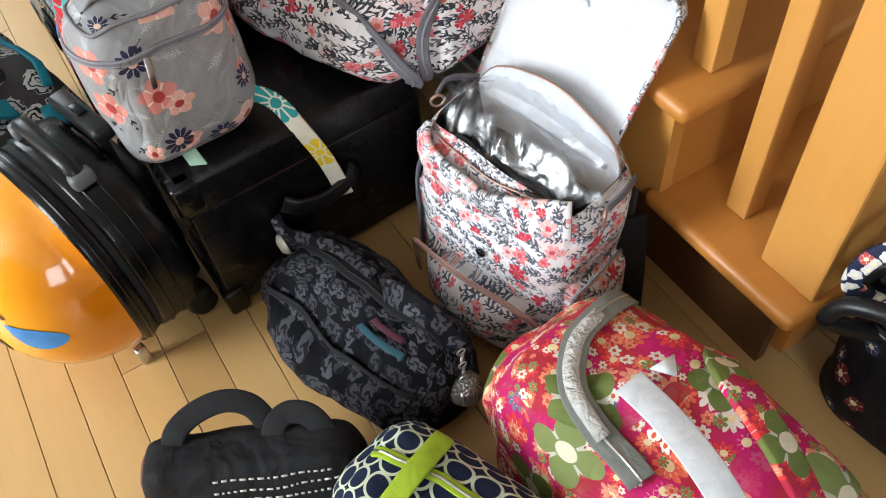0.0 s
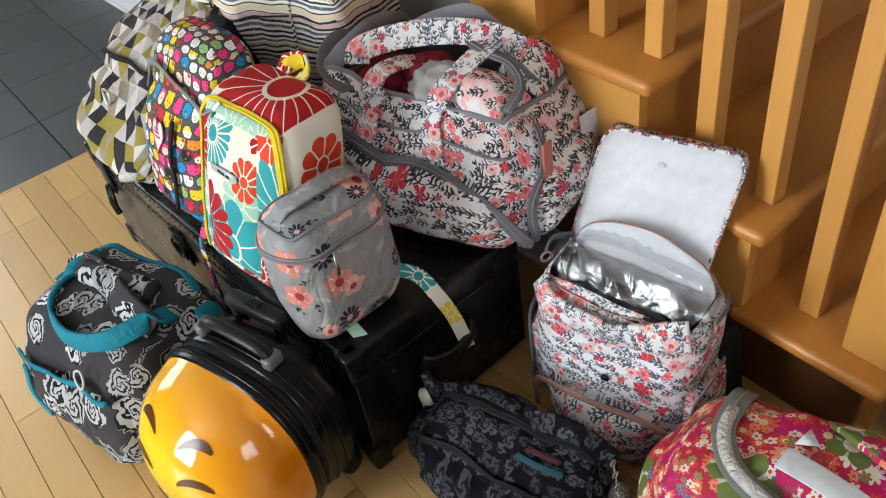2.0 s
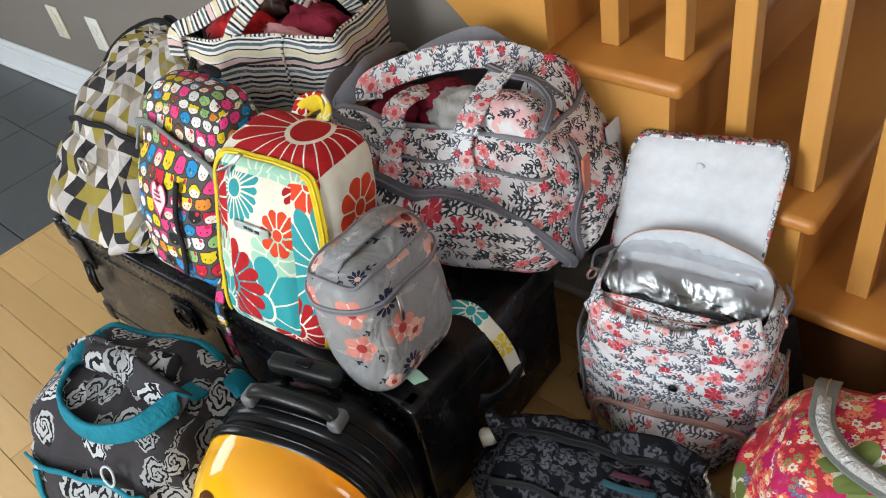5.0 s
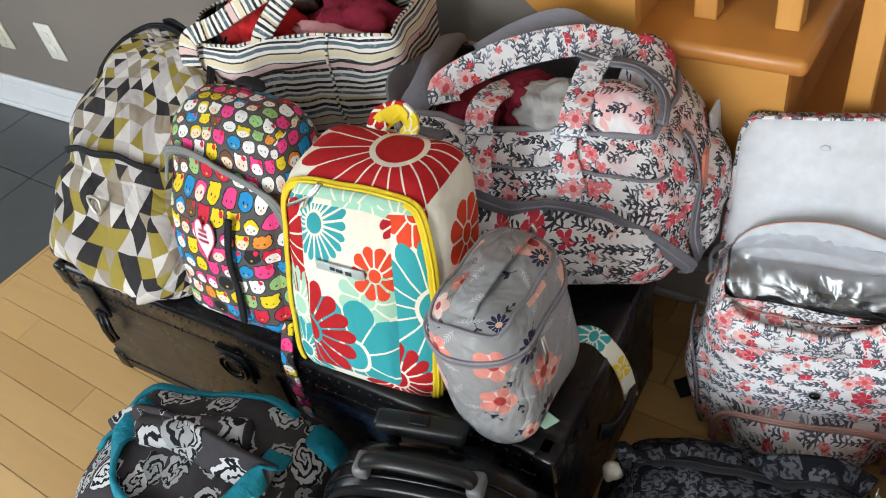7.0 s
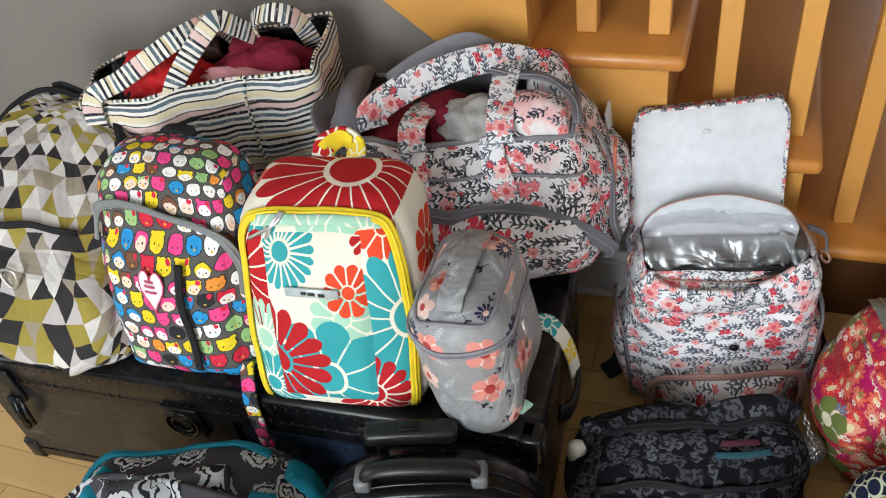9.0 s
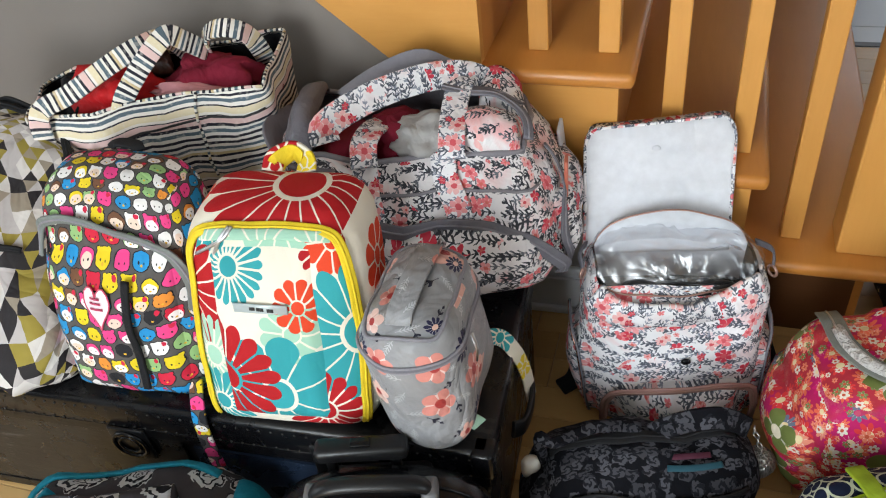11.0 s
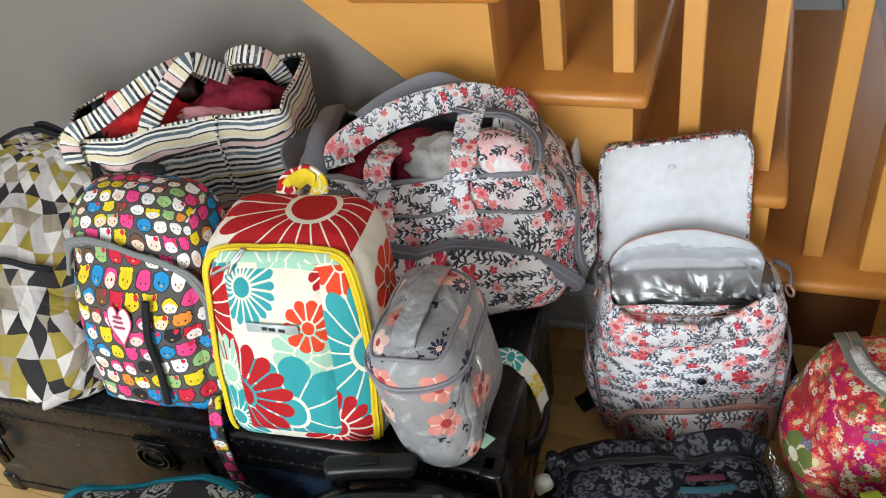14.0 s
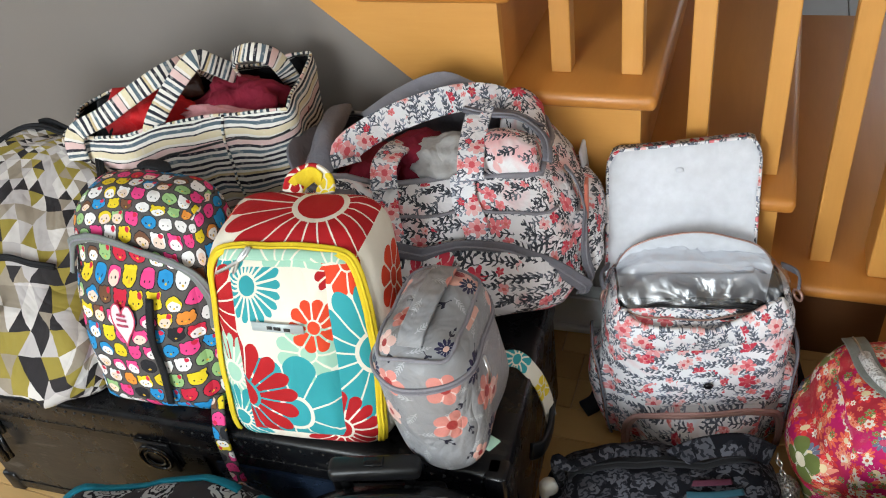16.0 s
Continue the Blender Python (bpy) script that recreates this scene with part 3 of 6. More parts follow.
def window(name, x0, x1, y, z0, z1, turned=False):
    w = tagged(new(name), "white framed window with clear glass", "window", kind="structure")
    if turned:
        w.matrix_basis = pose(y, 0, 0, 0, 0, 90)
        y = 0
    for k, (a, b, c, d) in enumerate(((x0, x1, z0, z0 + 0.05), (x0, x1, z1 - 0.05, z1), (x0, x0 + 0.05, z0 + 0.05, z1 - 0.05), (x1 - 0.05, x1, z0 + 0.05, z1 - 0.05), ((x0 + x1) / 2 - 0.025, (x0 + x1) / 2 + 0.025, z0 + 0.05, z1 - 0.05))):
        part("window_frame", box(a, b, y - 0.03, y + 0.03, c, d, 0.004), TRIM_WHITE, w, "", False)
    p = part("pane", box(x0 + 0.05, x1 - 0.05, y - 0.004, y + 0.004, z0 + 0.05, z1 - 0.05), PANE, w, "", False)
    p.visible_shadow = False


window("window_1", -1.1, 0.0, -3.65, 0.35, 2.35)
window("window_4", -2.45, -0.95, -4.05, 0.75, 2.25, True)
window("window_2", 1.0, 2.5, 4.05, 0.4, 2.4)
window("assumed_window_3", -2.25, -0.95, 3.05, 0.9, 2.3, True)

# baseboard along the grey wall: tall board, cap and shoe
bb = tagged(new("baseboard"), "white profiled baseboard along the grey wall", "baseboard", kind="structure")
bb.matrix_basis = ASKEW
for nm, a, b, c, d, bv in (("board", 0.026, 0.042, 0.0, 0.092, 0.002), ("cap", 0.030, 0.042, 0.0925, 0.118, 0.004), ("shoe", 0.012, 0.0255, 0.0, 0.016, 0.005)):
    part(nm, box(-4.0, -0.02, a, b, c, d, bv), TRIM_WHITE, bb, "", False)

# wall plates
def wall_plate(x, z, material, label, kind):
    p = thing("wall_plate", label, "wall plate", ASKEW @ pose(x, 0.042, z))
    part("cover", box(-0.036, 0.036, -0.006, 0.0, -0.058, 0.058, 0.003), material, p)
    if kind:
        for s in (-0.021, 0.021):
            part("socket", box(-0.014, 0.014, -0.009, -0.006, s - 0.013, s + 0.013, 0.002), material, p)
    else:
        part("rocker", box(-0.016, 0.016, -0.010, -0.006, -0.03, 0.03, 0.002), material, p)
    for s in (-0.045, 0.045) if not kind else (0.0,):
        part("screw", box(-0.003, 0.003, -0.0072, -0.006, s - 0.003, s + 0.003, 0.001), STEEL, p)


wall_plate(-2.25, 0.29, CREAM_PLASTIC, "cream plastic wall plate on the grey wall", 0)
wall_plate(-2.00, 0.29, WHITE_PLASTIC, "white plastic outlet plate on the grey wall", 1)

# ---- the staircase: treads, risers, stringers, balusters, newel ----
stair = thing("staircase", "honey-coloured wooden staircase with square balusters", "staircase", pose(0, 0, 0))
NS = 9
for k in range(NS):
    top, nose = TOP3 + RISE * k, NOSE3 - RUN * k
    bm = box(nose - RUN - 0.045, nose, EDGE, DEEP, top - 0.030, top, 0.012, 3)
    part("tread", bm, STAIR_WOOD, stair)
    part("riser", box(nose - 0.047, nose - 0.027, SIDE + (0.06 if k == 0 else 0.0225), DEEP - 0.02, max(0, top - RISE), top - 0.0302), STAIR_WOOD, stair, "", False)
pts = [(0.15, TOP3 - 0.0302)]
for k in range(1, NS):
    x = NOSE3 - RUN * k - 0.027
    pts += [(x, TOP3 + RISE * (k - 1) - 0.0302), (x, TOP3 + RISE * k - 0.0302)]
xe = NOSE3 - RUN * NS
pts += [(xe, pts[-1][1]), (xe, 1.60), (-0.70, 0.841), (-0.414, 0.592), (0.15, 0.10)]
part("stringer", prism(pts, SIDE, SIDE + 0.022), STAIR_SIDE, stair, "", False)
# dark brown puts the deep shade under the lowest tread into the wood's colour
part("base_board", box(0.152, NOSE3 - 0.0475, SIDE + 0.04, SIDE + 0.058, 0.0, TOP3 - 0.0304), wood("shade_dark_wood", (0.13, 0.050, 0.016), (0.08, 0.030, 0.010), "x", 0.4, False), stair, "base board with the shade under the tread in its colour", False)
part("stringer", prism(pts, DEEP - 0.03, DEEP - 0.008), STAIR_SIDE, stair, "", False)
BAL = bmesh.new()
slab(BAL, -0.018, 0.018, -0.018, 0.018, 0, 0.88, 0.0025, 2)
bal_mesh = None
for k in range(6):
    top, nose = TOP3 + RISE * k, NOSE3 - RUN * k
    for j, dx in enumerate((-0.175, -0.052)):
        if k == 0 and j == 1:
            continue
        x = nose + dx
        if bal_mesh is None:
            b = part("baluster", BAL, BALUSTER_WOOD, stair, "", False)
            bal_mesh = b.data
        else:
            b = new("baluster", bal_mesh)
            b.parent = stair
        b.location = (x, 0.104, top + 0.0005)
newel = box(0.392, 0.482, 0.056, 0.146, TOP3 + 0.0005, 1.35, 0.005)
part("newel", newel, BALUSTER_WOOD, stair, "square newel post", False)
rail = [(0.45 + (0.0 - 0.45) * s, 0.092, 1.30 + (0.45 * s) * RISE / RUN) for s in (0.1, 1.0, 2.6, 4.2)]
part("handrail", sweep(rail, [(-0.03, -0.02), (0.03, -0.02), (0.033, 0.01), (0.02, 0.028), (-0.02, 0.028), (-0.033, 0.01)]), STAIR_WOOD, stair)

# ---- the things ----
class Soft:
    """A padded bag's body: a rounded box that may taper, lean, swell and crease. x across, y front (-) to back (+), z up."""

    def __init__(self, w, d, h, r=0.03, taper=(1.0, 1.0), lean=(0.0, 0.0), swell=(0.0, 0.0), crease=0.005, freq=9.0, seed=0.0, sag=0.0, dome=0.0, slope=0.0):
        self.w, self.d, self.h, self.r = w, d, h, r
        self.taper, self.lean, self.swell, self.crease, self.freq, self.seed, self.sag, self.dome, self.slope = taper, lean, swell, crease, freq, seed, sag, dome, slope

    def map(self, p, off=0.0):
        w, d, h = self.w / 2, self.d / 2, self.h
        r = self.r
        q = Vector((min(max(p[0], -w + r), w - r), min(max(p[1], -d + r), d - r), min(max(p[2], r), h - r)))
        v = Vector(p) - q
        if v.length > 1e-9:
            v.normalize()
            o = q + v * (r + off)
        else:
            o = Vector(p)
        s = min(max(o.z / h, 0), 1)
        fx, fy = 1 + (self.taper[0] - 1) * s, 1 + (self.taper[1] - 1) * s
        bx, by = o.x / w, o.y / d
        x = o.x * fx + self.swell[0] * math.sin(math.pi * s) * bx * (1 - 0.6 * by * by) + self.lean[0] * s
        y = o.y * fy + self.swell[1] * math.sin(math.pi * min(1, s * 0.9 + 0.05)) * by * (1 - 0.7 * bx * bx) + self.lean[1] * s
        z = o.z + self.dome * s * (1 - bx * bx) * (1 - 0.4 * by * by) - self.sag * s * (1 - bx * bx) - self.slope * s * bx
        c = noise.noise_vector(Vector((x, y, z)) * self.freq + Vector((self.seed, self.seed * 1.7, 0))) * self.crease
        c += noise.noise_vector(Vector((x, y, z)) * self.freq * 2.7 + Vector((self.seed, 3, 1))) * self.crease * 0.45
        k = min(1.0, o.z / 0.03)
        return Vector((x, y, z)) + c * (0.25 + 0.75 * k)

    def on(self, face, a, b, off=0.0):
        w, d, h = self.w / 2, self.d / 2, self.h
        p = {"F": (a * w, -d, b * h), "K": (a * w, d, b * h), "T": (a * w, -d + 2 * d * b, h), "B": (a * w, -d + 2 * d * b, 0),
             "L": (-w, a * d, b * h), "R": (w, a * d, b * h)}[face]
        return self.map(p, off)

    def uv(self, face, a, b):
        w, d, h = self.w / 2, self.d / 2, self.h
        return {"F": (a * w, b * h), "K": (a * w + 3, b * h), "T": (a * w, h + 2 * d * b), "B": (a * w, -2 * d * b),
                "L": (-w - d - a * d, b * h), "R": (w + d + a * d, b * h)}[face]

    def grid(self, bm, face, a0, a1, b0, b1, n, m, off):
        uvl = bm.loops.layers.uv.verify()
        V = [[(bm.verts.new(self.on(face, a0 + (a1 - a0) * i / n, b0 + (b1 - b0) * j / m, off(i / n, j / m))), self.uv(face, a0 + (a1 - a0) * i / n, b0 + (b1 - b0) * j / m)) for j in range(m + 1)] for i in range(n + 1)]
        for i in range(n):
            for j in range(m):
                q = (V[i][j], V[i + 1][j], V[i + 1][j + 1], V[i][j + 1])
                f = bm.faces.new([c[0] for c in q])
                for l, c in zip(f.loops, q):
                    l[uvl].uv = c[1]

    def body(self, faces="FKLRTB", n=16, off=0.0):
        bm = bmesh.new()
        for f in faces:
            self.grid(bm, f, -1, 1, 0, 1, n, n, lambda i, j: off)
        bmesh.ops.remove_doubles(bm, verts=bm.verts, dist=0.0004)
        return bm

    def panel(self, face, a0, a1, b0, b1, thick=0.008, n=12, puff=0.006, round_=True):
        """A padded piece sewn onto a face, with its edges drawn down to it."""
        def off(i, j):
            e = min(i, 1 - i, j, 1 - j)
            return -0.002 + (thick + 0.002) * min(1, e * 9) ** 0.5 + puff * math.sin(math.pi * i) * math.sin(math.pi * j)
        bm = bmesh.new()
        self.grid(bm, face, a0, a1, b0, b1, n, n, off)
        return bm

    def line(self, face, pts, off=0.002, n=5, closed=False):
        P = smooth_path([(a, b, 0) for a, b in pts], n, closed)
        return [self.on(face, p.x, p.y, off) for p in P]

    def ups(self, face, pts, n=5, closed=False):
        P = smooth_path([(a, b, 0) for a, b in pts], n, closed)
        return [self.on(face, p.x, p.y, 0.01) - self.on(face, p.x, p.y, 0.0) for p in P]


def zipper(B, face, pts, parent, tape, teeth=GREY_BAND, w=0.016, off=0.004, closed=False, pull=None):
    z = part("zipper", band(B.line(face, pts, off, 5, closed), w, 0.003, closed, ups=B.ups(face, pts, 5, closed)), tape, parent)
    part("teeth", tube(B.line(face, pts, off + 0.002, 5, closed), 0.002, closed, 6), teeth, z)
    if pull is not None:
        p = B.on(face, *pts[pull], off + 0.006)
        q = p + Vector((0.004, -0.004, -0.03))
        part("pull", band([p, (p + q) / 2 + Vector((0, -0.004, 0)), q], 0.007, 0.002, up=(0, -1, 0.3)), teeth, z)
    return z


def ring(c, r, t, axis, material, parent, name="ring"):
    c, axis = Vector(c), Vector(axis).normalized()
    u = axis.orthogonal().normalized()
    v = axis.cross(u)
    return part(name, tube([c + u * r * math.cos(i * 0.449) + v * r * math.sin(i * 0.449) for i in range(14)], t, True, 6, axis), material, parent)


def crumple(name, c, size, material, parent, seed, label="", amp=0.35):
    """A bunched-up cloth."""
    bm = bmesh.new()
    bmesh.ops.create_icosphere(bm, subdivisions=4, radius=1.0)
    uvl = bm.loops.layers.uv.verify()
    for v in bm.verts:
        k = 1 + amp * noise.noise(v.co * 1.6 + Vector((seed, 0, 0))) + 0.5 * amp * noise.noise(v.co * 4.5 + Vector((0, seed, 0)))
        v.co = Vector((v.co.x * size[0], v.co.y * size[1], v.co.z * size[2])) * k + Vector(c)
    for f in bm.faces:
        for l in f.loops:
            l[uvl].uv = (l.vert.co.x, l.vert.co.z + l.vert.co.y)
    if parent is None:
        return part(name, bm, material)
    return part(name, bm, material, parent, label)


def cloth_thing(name, c, size, material, seed, label, category):
    bm_ob = crumple(name, (0, 0, 0), size, material, None, seed)
    bm_ob.location = c
    return tagged(bm_ob, label, category)


DECK = 0.315        # top of the trunk

# ---- steamer trunk ----
NAIL = hard("dull_nail_metal", (0.05, 0.048, 0.045), 0.45, 0.8)
def trunk():
    x0, x1, y0, y1 = -1.145, -0.105, -0.600, -0.190
    t = thing("steamer_trunk", "old black lacquered steamer trunk with worn grey front", "trunk", pose(-0.62, -0.598, 0, 0, 0, 3) @ pose(0.62, 0.600, 0))
    body = part("body", box(x0 + 0.006, x1 - 0.006, y0 + 0.006, y1, 0.012, 0.245, 0.004), TRUNK_BLACK, t, "black lacquered body", False)
    part("front_panel", box(x0 + 0.012, -0.62, y0 + 0.001, y0 + 0.0055, 0.036, 0.236), TRUNK_BODY, t, "worn grey panel", False)
    part("lid", box(x0, x1, y0, y1, 0.2455, DECK, 0.010, 3), TRUNK_BLACK, t, "black lacquered lid")
    part("front_panel", box(-0.60, x1 - 0.09, y0 + 0.001, y0 + 0.0055, 0.05, 0.225), TRUNK_BLUE, t, "dark blue worn panel", False)
    for z in (0.012, 0.238):
        part("edge_strip", box(x0 + 0.002, x1 - 0.002, y0 - 0.001, y0 + 0.0058, z, z + 0.022, 0.001), TRUNK_BLACK, t, "", False)
    for z in (0.262, 0.300):
        for i in range(52):
            x = x0 + 0.03 + i * 0.0192
            part("nail", box(x - 0.002, x + 0.002, y0 - 0.002, y0 + 0.001, z - 0.002, z + 0.002, 0.001, 1), NAIL, t)
    for x in (x0, x1):
        for z in (0.0, 0.26):
            part("corner", box(x - 0.004, x + 0.030, y0 - 0.004, y0 + 0.035, z, z + 0.055, 0.006) if x == x0 else box(x - 0.030, x + 0.004, y0 - 0.004, y0 + 0.035, z, z + 0.055, 0.006), TRUNK_BLACK, t)
    lock = part("lock", box(-0.745, -0.675, y0 - 0.008, y0, 0.185, 0.262, 0.004), BLACK_PLASTIC, t, "round black metal lock")
    for r, k in ((0.030, 0.004), (0.019, 0.003)):
        ring((-0.710, y0 - 0.010, 0.224), r, k, (0, 1, 0), BLACK_GLOSS, lock)
    for x in (-1.065, -0.36):
        latch = part("latch", box(x - 0.022, x + 0.022, y0 - 0.009, y0, 0.205, 0.290, 0.004), BLACK_PLASTIC, t, "black metal draw latch")
        part("lever", tube([(x, y0 - 0.012, 0.225), (x + 0.004, y0 - 0.022, 0.18), (x - 0.004, y0 - 0.018, 0.14)], 0.007), BLACK_GLOSS, latch)
        part("lever", tube([(x + 0.014, y0 - 0.012, 0.225), (x + 0.02, y0 - 0.02, 0.18), (x + 0.012, y0 - 0.016, 0.15)], 0.005), BLACK_GLOSS, latch)
    part("handle", band(smooth_path([(x1 + 0.004, -0.46, 0.19), (x1 + 0.018, -0.44, 0.18), (x1 + 0.022, -0.395, 0.172), (x1 + 0.018, -0.35, 0.18), (x1 + 0.004, -0.33, 0.19)]), 0.028, 0.006, up=(1, 0, 0)), BLACK_PLASTIC, t)


trunk()


# ---- backpack with triangles ----
def triangle_bag():
    B = Soft(0.39, 0.36, 0.285, 0.085, (0.73, 0.38), (-0.038, 0.165), (0.02, 0.05), 0.028, 6.5, 4.0)
    g = thing("backpack", "backpack printed with olive, black and pale triangles", "backpack", pose(-0.955, -0.452, DECK + 0.004, 0, 0, 6), "backpacks on the trunk")
    part("body", B.body(n=22), TRIANGLES, g)
    part("front_pocket", B.panel("F", -0.92, 0.92, 0.08, 0.60, 0.012, 16, 0.018), TRIANGLES, g)
    zipper(B, "F", [(-0.75, 0.66), (-0.4, 0.70), (0.0, 0.72), (0.3, 0.72), (0.6, 0.70)], g, BLACK_WEB, BLACK_WEB, 0.012, 0.012)
    zipper(B, "T", [(-0.9, 0.1), (-0.6, 0.55), (0.0, 0.75), (0.7, 0.6), (0.95, 0.2)], g, BLACK_WEB, BLACK_WEB, 0.014, 0.004)
    c = B.on("F", 0.0, 0.54, 0.034)
    d = part("d_ring", tube(smooth_path([c + Vector(v) for v in ((-0.012, 0, 0.012), (-0.012, -0.004, -0.008), (0, -0.006, -0.020), (0.012, -0.004, -0.008), (0.012, 0, 0.012))], 5, True), 0.0028, True), PEWTER, g, "pale metal D-ring")
    part("strap", band(smooth_path([B.on("R", 0.2, 0.9, 0.01), B.on("R", 0.0, 0.6, 0.03), B.on("R", -0.2, 0.35, 0.03), B.on("R", -0.1, 0.1, 0.02)]), 0.085, 0.010, up=(1, 0, 0)), BLACK_CLOTH, g, "black padded strap")
    part("top_handle", band(smooth_path([B.on("T", -0.25, 0.85, 0.0), B.on("T", -0.15, 0.9, 0.010), B.on("T", 0.15, 0.9, 0.010), B.on("T", 0.25, 0.85, 0.0)]), 0.025, 0.004, up=(0, 1, 0)), BLACK_WEB, g)


triangle_bag()


# ---- backpack with the bright blob print ----
def blob_bag():
    B = Soft(0.262, 0.135, 0.325, 0.05, (0.90, 0.85), (-0.005, 0.105), (0.015, 0.012), 0.006, 9.0, 11.0, dome=0.02)
    g = thing("backpack", "dark grey backpack printed with small bright coloured heads", "backpack", pose(-0.672, -0.522, DECK + 0.004, 0, 0, 4), "backpacks on the trunk")
    part("body", B.body(n=20), FACES, g)
    part("front_pocket", B.panel("F", -0.86, 0.80, 0.05, 0.74, 0.012, 16, 0.010), FACES, g)
    part("side_pocket", B.panel("R", -0.9, 0.8, 0.05, 0.5, 0.008, 10, 0.008), FACES, g)
    zipper(B, "F", [(-0.98, 0.70), (-0.93, 0.82), (-0.6, 0.87), (0.1, 0.84), (0.70, 0.78), (0.94, 0.66), (0.98, 0.50)], g, plain_cloth("grey_green_zip", (0.20, 0.22, 0.21), 0.6, 0.2, 50), GREY_BAND, 0.016, 0.010)
    part("fold", band(B.line("F", [(0.34, 0.17), (0.33, 0.35), (0.30, 0.55), (0.33, 0.68)], 0.026), 0.012, 0.004, ups=B.ups("F", [(0.34, 0.17), (0.33, 0.35), (0.30, 0.55), (0.33, 0.68)])), BLACK_CLOTH, g, "black pocket fold")
    # heart-shaped patch
    hp = []
    for i in range(24):
        t = i * math.tau / 24
        hp.append((-0.06 + 0.16 * math.sin(t) ** 3 * 1.05, 0.56 + 0.0065 * (13 * math.cos(t) - 5 * math.cos(2 * t) - 2 * math.cos(3 * t) - math.cos(4 * t))))
    bm = bmesh.new()
    c = bm.verts.new(B.on("F", -0.06, 0.57, 0.0245))
    vs = [bm.verts.new(B.on("F", a, b, 0.0235)) for a, b in hp]
    for i in range(24):
        bm.faces.new((c, vs[i], vs[(i + 1) % 24]))
    h = part("heart_patch", bm, hard("pale_pink_print", (0.78, 0.62, 0.66), 0.6), g, "pale pink heart-shaped patch")
    part("outline", tube([B.on("F", a, b, 0.0235) for a, b in hp], 0.0013, True, 5), hard("pink_outline", (0.55, 0.06, 0.12), 0.5), h)
    for b, w in ((0.60, 0.06), (0.58, 0.07), (0.555, 0.08)):
        part("print_bar", band([B.on("F", -0.06 - w, b, 0.0255), B.on("F", -0.06, b, 0.026), B.on("F", -0.06 + w, b, 0.0255)], 0.004, 0.0008, up=(0, -1, 0)), hard("pink_bar", (0.45, 0.05, 0.12), 0.5), h)
    part("top_handle", band(smooth_path([B.on("T", -0.20, 0.78, 0.0), B.on("T", -0.13, 0.82, 0.008), B.on("T", 0.13, 0.82, 0.008), B.on("T", 0.20, 0.78, 0.0)]), 0.020, 0.004, up=(0, 0, 1)), BLACK_WEB, g, "black webbing handle")
    pts = [(0.105, -0.050, 0.05), (0.112, -0.082, 0.012), (0.113, -0.092, -0.03), (0.116, -0.096, -0.09), (0.124, -0.098, -0.15), (0.134, -0.098, -0.195)]
    part("webbing_strap", band(smooth_path(pts), 0.024, 0.003, up=(0, -1, 0)), FACES, g, "printed strap hanging down the trunk")


blob_bag()


